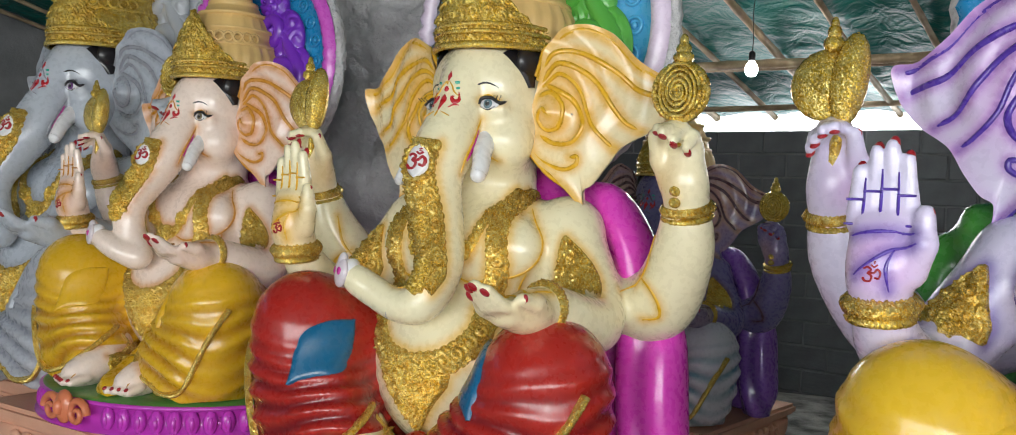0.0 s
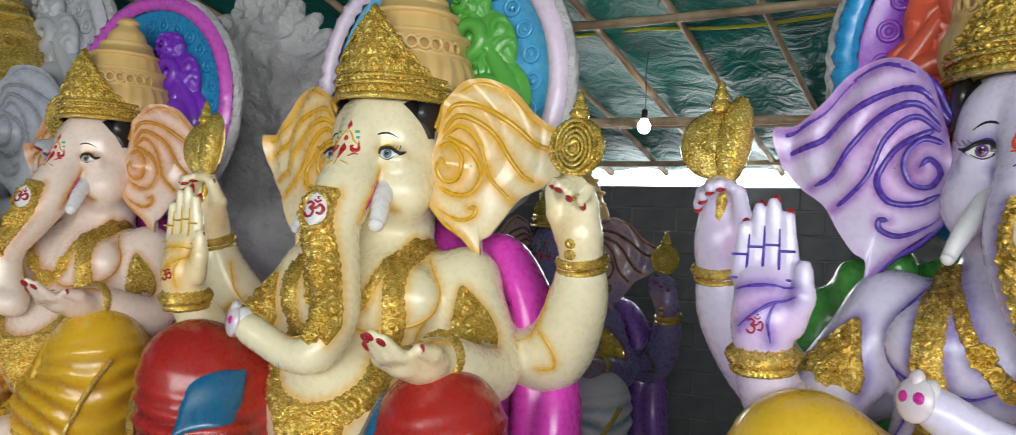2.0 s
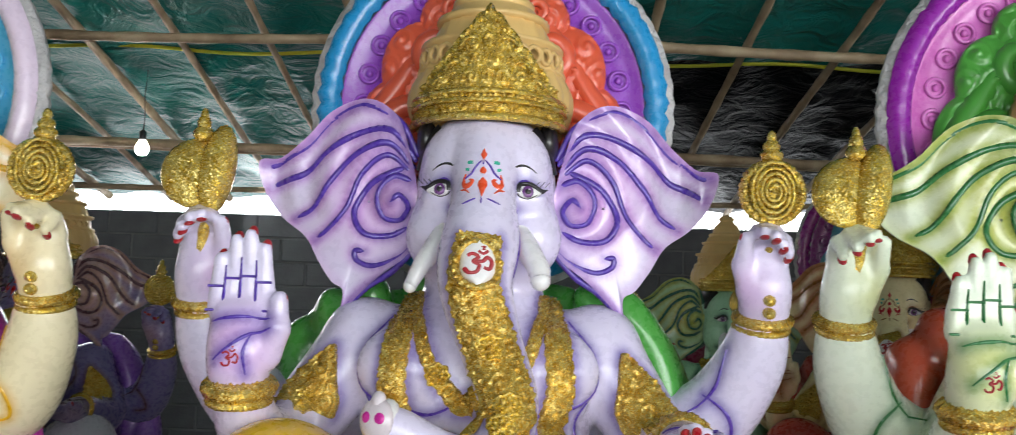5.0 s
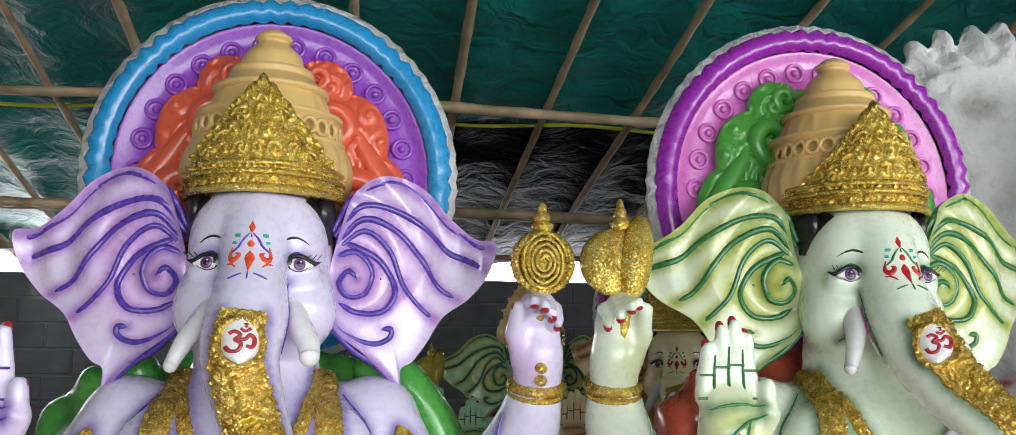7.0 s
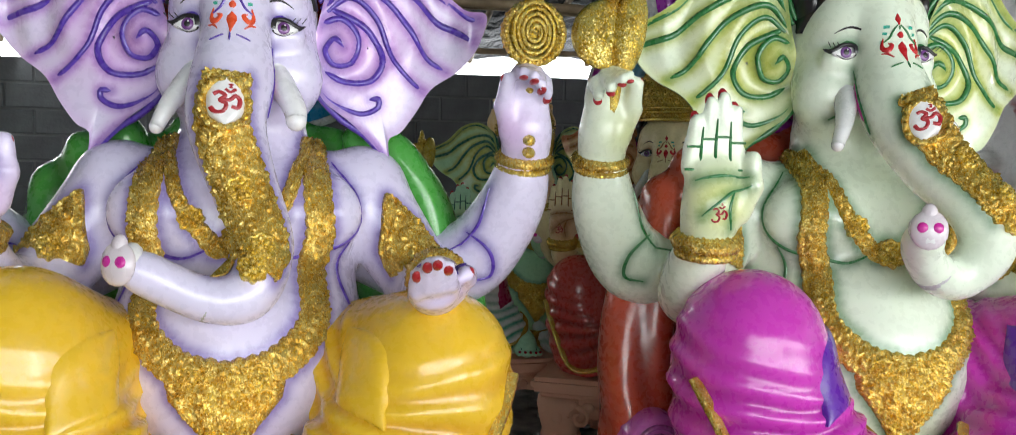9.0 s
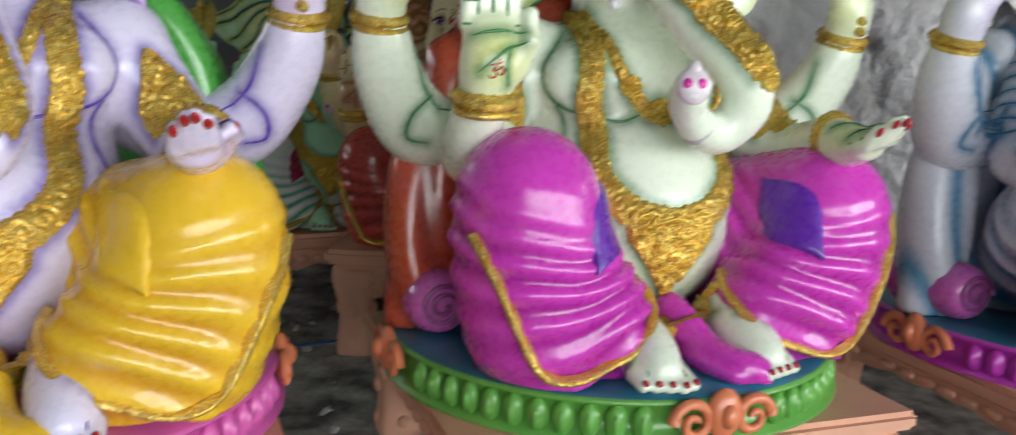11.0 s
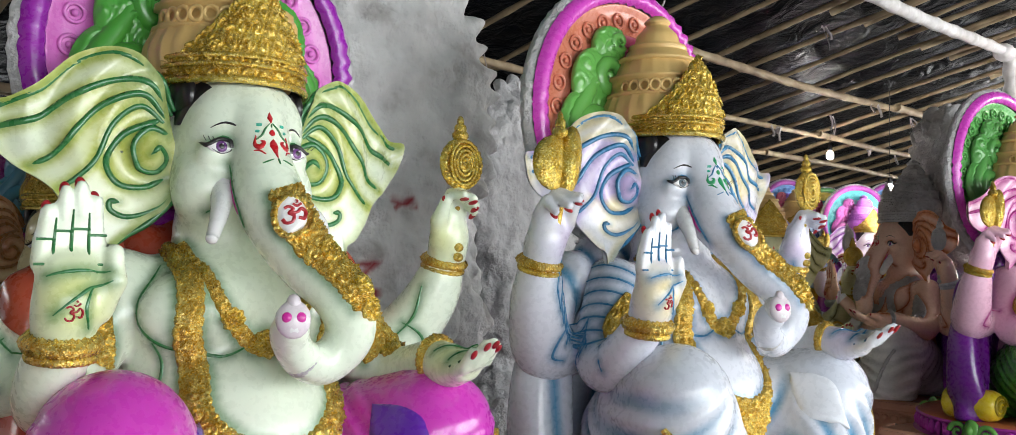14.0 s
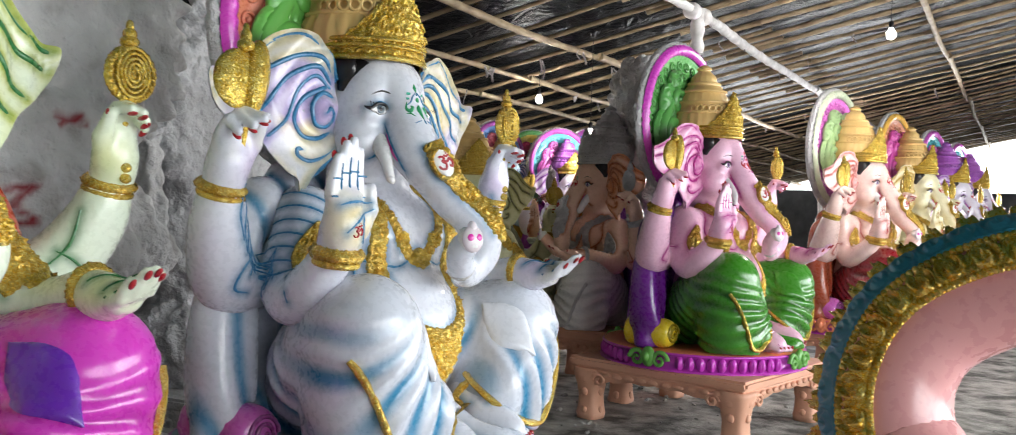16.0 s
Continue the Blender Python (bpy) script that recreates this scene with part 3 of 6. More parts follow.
    add_hand(body, cast, (-0.58, -0.4, 0.74), (-0.585, -0.44, 0.87), (0.02, 0.05, 1), (1, 0, 0), 0.12, 0.074, (0, -1, 0.05), k=1.3)
    add_hand(body, cast, (0.52, -0.42, 0.655), (0.5, -0.55, 0.64), (-0.12, -1, 0.12), (1, 0, 0.25), 0.35, 0.058, (0, 0.1, 1), k=1.15)
    for s in (-1, 1):
        add_hand(body, cast, (s * 0.8, -0.09, 0.96), (s * 0.8, -0.12, 1.07), (0, -0.1, 1), (-s, -0.1, 0.1), 1.1, 0.05, (0, -1, 0.1), True, k=1.25)
    # feet with toes
    for s, fx, fy in ((-1, -0.15, -0.66), (1, 0.2, -0.63)):
        body.limb([(s * 0.22, -0.4, 0.15, 0.08), (fx, fy + 0.12, 0.085, 0.076), (fx, fy, 0.05, 0.056)], 0.03)
        for i in range(5):
            x = fx + (i - 2) * 0.034
            y = fy - 0.075 + 0.012 * abs(i - (1 if s > 0 else 3))
            body.rod((x, fy + 0.02, 0.04), (x, y, 0.028), 0.024, 0.019, 0.012)
            cast.ball((x, y - 0.012, 0.04), (0.0105, 0.011, 0.007), REDS, (35, 0, 0), 8)
            if i < 4:
                cast.tube([(x + 0.017, fy + 0.0, 0.072), (x + 0.017, fy - 0.03, 0.06), (x + 0.017, y + 0.005, 0.03)], 0.003, LINE, 5)
    v, f = body.mesh()
    palms = np.array([(-0.575, -0.48, 0.86), (0.5, -0.56, 0.68), (0, -0.22, 0.2), (-0.74, -0.16, 1.04), (0.74, -0.16, 1.04)])
    spray = sum(a * np.exp(-(np.linalg.norm(v - c, axis=1) / w) ** 2) for c, w, a in zip(palms, (0.1, 0.1, 0.2, 0.08, 0.08), (0.8, 0.5, 0.3, 0.5, 0.5)))
    skin = v, f, np.clip(spray, 0, 0.8)
    # cloth round the legs
    cloth = Clay((-0.85, -0.78, -0.02), (0.85, 0.4, 0.78), 0.0135)
    knees = [(-0.47, -0.45, 0.5), (0.52, -0.42, 0.44)]
    for s, k in zip((-1, 1), knees):
        cloth.limb([(s * 0.16, 0.02, 0.2, 0.2), (s * 0.36, -0.2, 0.34, 0.2), (*k, 0.165)], 0.06)
        cloth.limb([(*k, 0.165), (k[0] * 0.92, k[1] + 0.02, 0.25, 0.185), (k[0] * 0.78, k[1] + 0.03, 0.06, 0.19)], 0.08)
        cloth.limb([(k[0] * 0.95, k[1], 0.36, 0.14), (k[0] * 0.62, k[1] - 0.05, 0.2, 0.12), (k[0] * 0.5, k[1] - 0.02, 0.12, 0.1)], 0.07)
    cloth.egg((0, 0.06, 0.12), (0.42, 0.3, 0.22), 0.08)
    cloth.limb([(0.02, -0.4, 0.14, 0.05), (0.05, -0.53, 0.06, 0.045), (0.1, -0.64, 0.03, 0.045), (0.16, -0.67, 0.02, 0.04)], 0.03)
    cloth.d = np.maximum(cloth.d, -(cloth.lo[2] + cloth.step * np.arange(cloth.n[2]) - 0.0)[None, None, :]).astype(np.float32)
    v, f = cloth.mesh()
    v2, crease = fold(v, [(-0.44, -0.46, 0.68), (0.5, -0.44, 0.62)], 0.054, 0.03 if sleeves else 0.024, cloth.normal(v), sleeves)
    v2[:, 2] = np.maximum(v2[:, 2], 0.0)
    # crease puts shade into the cloth colour of the grooves; pearl gets airbrushed blue lines
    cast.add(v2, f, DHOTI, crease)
    for k, s in zip(knees, (-1, 1)):
        cast.band(cloth, [(k[0] * 1.22, k[1] - 0.05, 0.42), (k[0] * 1.18, k[1] - 0.17, 0.2), (k[0] * 1.0, k[1] - 0.2, 0.04), (k[0] * 0.65, k[1] - 0.2, 0.05), (k[0] * 0.45, k[1] - 0.1, 0.15), (k[0] * 0.3, k[1], 0.26)], 0.026, 0.02, GLD, 7, waves=0.02)
        cast.band(cloth, [(k[0] * 0.6, k[1] + 0.02, 0.52), (k[0] * 0.72, k[1] - 0.06, 0.42), (k[0] * 0.78, k[1] - 0.1, 0.3)], 0.004 + 0.19 * np.sin(np.linspace(0, math.pi, 13)), 0.012, PATCH, 11, n=10)
    # shawl down the back
    back = Clay((-0.8, -0.15, -0.02), (0.8, 0.5, 1.1), 0.016)
    back.egg((0, 0.2, 0.52), (0.58, 0.13, 0.58), 0.05).egg((0, 0.2, 0.12), (0.62, 0.18, 0.2), 0.08)
    for s in (-1, 1):
        back.limb([(s * 0.34, 0.1, 1.0, 0.06), (s * 0.5, 0.12, 0.85, 0.08), (s * 0.58, 0.12, 0.6, 0.09), (s * 0.62, 0.1, 0.36, 0.1), (s * 0.64, 0.08, 0.05, 0.1)], 0.05)
    v, f = back.mesh()
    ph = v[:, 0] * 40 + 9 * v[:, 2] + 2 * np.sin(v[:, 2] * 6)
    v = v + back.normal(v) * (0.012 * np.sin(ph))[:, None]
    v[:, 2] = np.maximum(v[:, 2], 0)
    # pleat troughs carry shade in their colour, except pearl's painted blue lines
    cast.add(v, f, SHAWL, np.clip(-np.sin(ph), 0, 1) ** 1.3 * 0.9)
    # bolster behind one side
    for prof, turn in (([(0.001, -0.2), (0.045, -0.202), (0.08, -0.19), (0.098, -0.15), (0.102, -0.08), (0.104, 0.06), (0.095, 0.14), (0.001, 0.15)], 0),):
        th = np.linspace(0, 2 * np.pi, 28, endpoint=False)
        rows = [np.stack([-0.6 + r * (1 + 0.03 * np.sin(th * 9 + h * 30)) * np.cos(th), 0.1 + h + 0 * th, 0.1 + r * np.sin(th)], -1) for r, h in catmull(prof, 3)]
        cast.grid(np.array(rows), CUSH, wrap_v=True)
        u = np.linspace(0, 1, 40)
        cast.tube(np.stack([-0.6 + 0.072 * (1 - 0.8 * u) * np.cos(u * 13), -0.103 - 0.004 * u, 0.1 + 0.072 * (1 - 0.8 * u) * np.sin(u * 13)], -1), 0.009, CUSH, 6, 0.8)
    # ears, tusks, eyes, brows, hair
    ears = []
    for s in (-1, 1):
        ears.append((len(cast.v), 0))
        add_ear(cast, s)
        ears[-1] = ears[-1][0], len(cast.v)
        tusk = catmull([(s * 0.1, -0.2, 1.17), (s * 0.13, -0.26, 1.12), (s * 0.155, -0.3, 1.075), (s * (0.16 if s > 0 else 0.18), -0.32, 1.045 if s > 0 else 1.02)], 5)
        cast.tube(tusk, np.linspace(0.036, 0.027 if s > 0 else 0.018, len(tusk)), WHT, 12)
        cast.ball(tusk[-1], 0.027 if s > 0 else 0.018, WHT)
        e = body.onto(np.array([(s * 0.124, -0.24, 1.292)]))[0]
        n = body.normal(np.array([e]))[0]
        yaw = math.degrees(math.atan2(n[0], -n[1]))
        cast.ball(e - n * 0.001, (0.04, 0.009, 0.0185), WHT, (-8, 0, yaw), 14)
        cast.ball(e + n * 0.0065 - np.array([0, 0, 0.001]), (0.0165, 0.0045, 0.0165), IRIS, (-8, 0, yaw), 14)
        cast.ball(e + n * 0.0105 - np.array([0, 0, 0.001]), (0.0085, 0.002, 0.0085), BLK, (-8, 0, yaw), 10)
        cast.ball(e + n * 0.0122 + np.array([0.003, 0, 0.005]), (0.0024, 0.001, 0.0024), WHT, (-8, 0, yaw), 8)
        x, z = e[0], e[2]
        cast.band(body, [(x - s * 0.044, e[1] - 0.01, z - 0.002), (x - s * 0.018, e[1] - 0.01, z + 0.02), (x + s * 0.014, e[1] - 0.01, z + 0.023), (x + s * 0.042, e[1], z + 0.006), (x + s * 0.066, e[1] + 0.02, z + 0.014)], (0.006, 0.016, 0.019, 0.015, 0.003), 0.0125, BLK, 5)
        cast.band(body, [(x - s * 0.034, e[1] - 0.01, z - 0.006), (x, e[1] - 0.01, z - 0.02), (x + s * 0.034, e[1], z - 0.004)], (0.002, 0.004, 0.003), 0.006, BLK, 5)
        cast.band(body, [(x - s * 0.036, e[1] - 0.01, z + 0.012), (x, e[1] - 0.01, z + 0.029), (x + s * 0.045, e[1], z + 0.015)], (0.004, 0.019, 0.005), 0.006, LINE, 5)
        for q in (0.02, 0.034, 0.048):
            cast.tube([(x + s * q, e[1] - 0.006, z + 0.013), (x + s * (q + 0.012), e[1] - 0.014, z + 0.026)], 0.0013, BLK, 4)
        cast.band(body, [(x - s * 0.036, e[1] - 0.02, z + 0.064), (x, e[1] - 0.02, z + 0.072), (x + s * 0.045, e[1], z + 0.058)], (0.006, 0.011, 0.008, 0.002), 0.002, BLK, 5)
        cast.band(body, [(s * 0.16, -0.1, 1.51), (s * 0.195, -0.09, 1.45), (s * 0.2, -0.08, 1.36)], (0.17, 0.13, 0.03), 0.01, BLK, 7)
        cast.ball((s * 0.175, -0.045, 1.45), (0.034, 0.095, 0.07), BLK, (0, 0, 0), 16)
        # painted contour lines of face, chest and arms
        for pts in ([(s * 0.06, -0.25, 1.2), (s * 0.1, -0.22, 1.13), (s * 0.15, -0.2, 1.09)], [(s * 0.075, -0.22, 1.24), (s * 0.085, -0.3, 1.12), (s * 0.09, -0.32, 1.05)],
                    [(s * 0.02, -0.28, 0.72), (s * 0.14, -0.3, 0.69), (s * 0.27, -0.22, 0.73), (s * 0.29, -0.16, 0.85), (s * 0.25, -0.12, 0.95)],
                    [(s * 0.27, -0.2, 0.75), (s * 0.26, -0.2, 0.6), (s * 0.3, -0.2, 0.45)], [(s * 0.3, -0.25, 0.55), (s * 0.33, -0.15, 0.4), (s * 0.25, -0.3, 0.22)],
                    [(s * 0.62, -0.08, 0.75), (s * 0.7, -0.08, 0.7), (s * 0.71, -0.06, 0.62), (s * 0.65, -0.06, 0.6)],
                    [(s * 0.68, -0.1, 0.88), (s * 0.66, -0.1, 0.78), (s * 0.6, -0.1, 0.72)]):
            cast.band(body, pts, (0.004, 0.015, 0.015, 0.004), 0.003, LINE, 5)
        cast.band(body, [(s * 0.083, -0.24, 1.2), (s * 0.095, -0.27, 1.14), (s * 0.1, -0.3, 1.09)], (0.004, 0.026, 0.006), 0.003, PINK, 5)
    if sleeves:
        for s in (-1, 1):
            for i in range(7):
                z = 0.93 - 0.05 * i
                x = 0.3 + 0.034 * i
                cast.band(body, [(s * (x - 0.1), -0.22, z - 0.05), (s * x, -0.2, z + 0.0), (s * (x + 0.09), -0.1, z + 0.03), (s * (x + 0.12), 0.02, z + 0.01)], (0.003, 0.013, 0.013, 0.003), 0.003, LINE, 5)
            for i in range(6):
                u = i / 5
                c0 = np.array((s * (0.52 + 0.2 * u), 0.02 - 0.06 * u, 0.66 + 0.22 * u))
                cast.band(body, [c0 + (0.0, -0.12, -0.1), c0 + (s * 0.05, -0.12, 0.0), c0 + (s * 0.02, -0.1, 0.1)], (0.003, 0.012, 0.003), 0.003, LINE, 5)
            u = np.linspace(0, 1, 14)
            for x, y, z, r in ((0.6, -0.1, 0.66, 0.055), (0.52, -0.24, 0.6, 0.05)):
                cast.band(body, [(s * (x + r * (1 - 0.8 * a) * math.cos(9 * a)), y, z + r * (1 - 0.8 * a) * math.sin(9 * a)) for a in u], 0.009, 0.003, LINE, 5)
    # forehead mark
    mark = [([(0, 1.405), (0, 1.365)], (0.002, 0.024, 0.002), MARK), ([(0, 1.362), (0, 1.35)], (0.003, 0.006, 0.003), LINE), ([(0, 1.342), (0, 1.322)], (0.008, 0.024, 0.024, 0.008), MARK),
            ([(0, 1.31), (0, 1.28), (0, 1.225)], (0.004, 0.03, 0.036, 0.018, 0.002), MARK), ([(0, 1.222), (0, 1.195)], (0.004, 0.007, 0.002), LINE)]
    for s in (-1, 1):
        mark += [([(s * 0.004, 1.365), (s * 0.02, 1.345), (s * 0.03, 1.325), (s * 0.05, 1.31)], (0.002, 0.008, 0.008, 0.003), LINE),
                 ([(s * 0.05, 1.325), (s * 0.052, 1.298), (s * 0.034, 1.283), (s * 0.024, 1.3), (s * 0.034, 1.306)], (0.003, 0.016, 0.024, 0.014, 0.004), MARK),
                 ([(s * 0.05, 1.272), (s * 0.032, 1.266), (s * 0.018, 1.245)], (0.002, 0.008, 0.003), MARK),
                 ([(s * 0.03, 1.36), (s * 0.05, 1.362)], (0.012, 0.014, 0.012), TEAL), ([(s * 0.038, 1.338), (s * 0.053, 1.34)], (0.01, 0.012, 0.01), TEAL),
                 ([(s * 0.006, 1.218), (s * 0.018, 1.205)], (0.002, 0.005, 0.002), LINE)]
    lines_so_far = len(cast.drawn)
    for flat, w, slot in mark:
        pts = [(a, -0.3, b) for a, b in flat]
        cast.band(body, pts, w, 0.0025, slot, 5, lift=0.001)
    del cast.drawn[lines_so_far:]
    # moulded gold sheet down the trunk, with the sacred sign above it
    tp = np.array(path)
    front = [np.array([q[0], q[1], q[2]]) + np.array([0, -q[3], 0.35 * q[3]]) for q in tp]
    if trunk == "down":
        front = [np.array([q[0], q[1] - q[3], q[2]]) for q in tp[1:6]]
        wid = (0.13, 0.16, 0.19, 0.21, 0.2, 0.1)
    else:
        s = 0.1 if trunk == "left" else 1
        front = [np.array([q[0] + s * q[3] * 0.4 * min(1, i / 2.5), q[1] - 0.85 * q[3], q[2] + q[3] * 0.4 * (i in (2, 3))]) for i, q in enumerate(tp[1:6])]
        wid = (0.13, 0.16, 0.2, 0.22, 0.21, 0.12)
    front[-1] = 0.55 * front[-2] + 0.45 * front[-1]
    cast.band(body, front, wid, 0.008, GLD, 13, relief=0.004, waves=0.03, n=14)
    oc = body.onto(np.array([(0.0, -0.42, 1.078)]))[0]
    cast.band(body, [oc + (0, 0, 0.056), oc, oc - (0, 0, 0.056)], (0.015, 0.085, 0.108, 0.112, 0.108, 0.085, 0.015), 0.026, WHT, 9)
    cast.band(body, [oc + np.array((0.058 * math.sin(a), -0.01, 0.06 * math.cos(a))) for a in np.linspace(0, 2 * math.pi, 13)], 0.022, 0.028, GLD, 7, relief=0.002, waves=0.02)
    om_sign(cast, body, oc + np.array([0, -0.012, 0]), (1, 0, 0), (0, 0.1, 1), 0.036, w=0.012, lift=0.025)
    hand = np.array([-0.585, -0.52, 0.83])
    om_sign(cast, body, hand, (1, 0, 0), (0, 0, 1), 0.027, w=0.006)
    tip = tp[-1]
    way = tp[-1][:3] - tp[-2][:3]
    way /= np.linalg.norm(way)
    rot = [math.degrees(a) for a in Vector(way).to_track_quat("Z", "Y").to_euler()]
    cast.ball(tip[:3] + way * 0.02, (0.046, 0.055, 0.035), WHT, rot, 14)
    face = np.array((-0.35 if trunk == "side" else -0.45, -0.9, 0.12))
    face /= np.linalg.norm(face)
    up = np.array((0.0, 0.0, 1.0)) - face * face[2]
    up /= np.linalg.norm(up)
    mid = tip[:3] + way * 0.02 + face * 0.036
    fr = [math.degrees(a) for a in Matrix((np.cross(up, face), up, face)).transposed().to_euler()]
    cast.ball(mid - face * 0.012, (0.046, 0.052, 0.02), WHT, fr, 16, 0.35)
    cast.ball(mid - face * 0.012 + up * 0.042, (0.02, 0.026, 0.016), WHT, fr, 12, 0.35)
    for s in (-1, 1):
        cast.ball(mid + s * 0.0155 * np.cross(up, face) + up * 0.004 + face * 0.002, (0.0165, 0.016, 0.007), PINK, fr, 12)
    ring_at = tp[-3]
    cast.ring(ring_at[:3], tp[-2][:3] - tp[-3][:3], ring_at[3] + 0.002, 0.012, RAW, squash=2.2)
    # necklaces, belly ornament, girdle, armlets, bracelets, anklets
    for s in (-1, 1):
        cast.band(body, [(s * 0.2, -0.02, 1.0), (s * 0.2, -0.2, 0.9), (s * 0.23, -0.3, 0.72), (s * 0.24, -0.38, 0.55), (s * 0.14, -0.45, 0.44), (0, -0.45, 0.4)], (0.05, 0.072, 0.082, 0.088, 0.095), 0.014, GLD, 11, relief=0.004, waves=0.035, n=12)
        cast.band(body, [(s * 0.17, -0.08, 1.0), (s * 0.15, -0.23, 0.86), (s * 0.06, -0.32, 0.74), (0, -0.3, 0.72)], (0.03, 0.04, 0.07), 0.011, GLD, 9, relief=0.004, waves=0.03, n=12)
        cast.band(body, [(s * 0.42, -0.2, 0.88), (s * 0.45, -0.22, 0.79), (s * 0.47, -0.22, 0.7)], (0.012, 0.06, 0.11, 0.17, 0.22, 0.24), 0.011, GLD, 13, relief=0.004, n=10)
        cast.ring((s * 0.8, -0.085, 0.965), (0, -0.3, 1), 0.066, 0.02, GLD)
        cast.ring((s * 0.797, -0.08, 0.94), (0, -0.3, 1), 0.07, 0.012, BGLD)
        cast.ring((s * 0.21, -0.44, 0.14), (-s * 0.5, -0.8, -0.2), 0.085, 0.018, GLD)
    cast.band(body, [(0, -0.45, 0.44), (0, -0.46, 0.36), (0, -0.44, 0.27), (0, -0.38, 0.18)], (0.12, 0.32, 0.3, 0.2, 0.11, 0.02), 0.016, GLD, 15, relief=0.005, n=12)
    for c, r in (((0, -0.46, 0.37), 0.062), ((-0.085, -0.45, 0.41), 0.036), ((0.085, -0.45, 0.41), 0.036), ((0.03, -0.42, 0.27), 0.03), ((-0.03, -0.42, 0.27), 0.03), ((0.0, -0.34, 0.73), 0.044),
                 ((-0.1, -0.3, 0.79), 0.034), ((0.1, -0.3, 0.79), 0.034), ((-0.46, -0.24, 0.73), 0.036), ((0.46, -0.24, 0.73), 0.036), ((0, -0.48, 0.1), 0.045)):
        cast.rosette(body, c, r, BGLD)
    for q in front[2:5]:
        cast.rosette(body, q, 0.036, BGLD)
    cast.ring((-0.583, -0.41, 0.755), (0, -0.15, 1), 0.07, 0.024, GLD)
    cast.ring((-0.583, -0.405, 0.725), (0, -0.15, 1), 0.066, 0.016, BGLD)
    cast.ring((0.515, -0.44, 0.655), (0, -1, 0), 0.06, 0.02, GLD)
    cast.band(body, [(-0.36, -0.2, 0.2), (-0.2, -0.4, 0.14), (0, -0.44, 0.1), (0.2, -0.4, 0.14), (0.36, -0.2, 0.2)], 0.075, 0.022, GLD, 9, relief=0.005, n=12)
    for i in range(9):
        w = 0.016 + 0.012 * math.sin(i * 2.1) ** 2
        cast.ball((0.02 * math.sin(i * 1.9), -0.44 - 0.012 * (i % 3), 0.12 - 0.011 * i), (0.05 - 0.003 * i, 0.03, w), GLD, (0, 0, 30 * i), 8)
    held = Cast()
    v, f, spray = skin
    cast.add(v, f, SKIN, spray, 0.72 * cast.sprayed(v))
    # emblems held up, 5 cm above the fists
    held.ball((-0.81, -0.17, 1.27), (0.105, 0.028, 0.1), BGLD, (0, -15, 0), 20)
    held.ball((-0.75, -0.18, 1.28), (0.052, 0.04, 0.13), BGLD, (0, 8, 0), 16)
    for z, r in ((1.38, 0.03), (1.41, 0.02), (1.43, 0.012)):
        held.ball((-0.795, -0.18, z), (r, r, 0.025), BGLD)
    held.tube([(-0.77, -0.17, 1.2), (-0.79, -0.16, 1.05), (-0.81, -0.15, 0.98)], 0.018, BGLD)
    held.ball((0.8, -0.17, 1.265), (0.084, 0.026, 0.092), BGLD, (0, 0, 0), 24)
    held.ring((0.8, -0.18, 1.265), (0, 1, 0), 0.08, 0.014, BGLD, 40)
    for i in range(22):
        a = 2 * math.pi * i / 22
        held.ball((0.8 + 0.08 * math.cos(a), -0.192, 1.265 + 0.082 * math.sin(a)), 0.009, BGLD, (0, 0, 0), 8)
    u = np.linspace(0, 1, 70)
    th = u * 4.5 * 2 * np.pi
    held.tube(np.stack([0.8 + 0.068 * (1 - 0.85 * u) * np.cos(th), -0.197 - 0.006 * u, 1.265 + 0.088 * (1 - 0.85 * u) * np.sin(th)], -1), 0.0075, BGLD, 6)
    for z, r in ((1.37, 0.034), (1.395, 0.025), (1.42, 0.014)):
        held.ball((0.8, -0.17, z), (r, r * 0.8, 0.022), BGLD)
    for z in np.arange(0.93, 1.17, 0.035):
        held.ball((0.795, -0.155 - 0.02 * (z < 1.0), z), (0.02, 0.02, 0.017), BGLD, (0, 20, 0), 8)
    for v, p, in zip(held.v, held.p):
        v[:, 2] += 0.05
    for k, (v, p) in enumerate(zip(held.v, held.p)):
        cast.v.append(v)
        cast.p.append(p)
        cast.e.append(0 * p)
    cast.f += [[i + cast.n for i in f] for f in held.f]
    cast.m += held.m
    cast.n += held.n
    # tall pot-shaped crown with ribs and bands
    c = (0, 0.055, 1.48)
    def low(prof):
        return [(r, h * 0.94) for r, h in prof]

    prof = [(0.19, -0.02), (0.215, 0.02), (0.24, 0.08), (0.24, 0.14), (0.215, 0.2)]
    cast.lathe(c, low(catmull(prof, 4)), POTS, 96, 26, 0.05)
    cast.lathe(c, low([(0.218, 0.195), (0.225, 0.2), (0.222, 0.215), (0.205, 0.22), (0.2, 0.26), (0.2, 0.275), (0.215, 0.28), (0.215, 0.295), (0.19, 0.3)]), POTS, 64, 40, 0.02)
    cast.lathe(c, low(catmull([(0.18, 0.295), (0.165, 0.34), (0.15, 0.37)], 4)), POTS, 64, 22, 0.06)
    cast.lathe(c, low([(0.15, 0.365), (0.17, 0.37), (0.17, 0.385), (0.14, 0.39), (0.13, 0.42), (0.115, 0.43), (0.125, 0.436), (0.122, 0.45), (0.1, 0.455)]), POTS, 64, 30, 0.025)
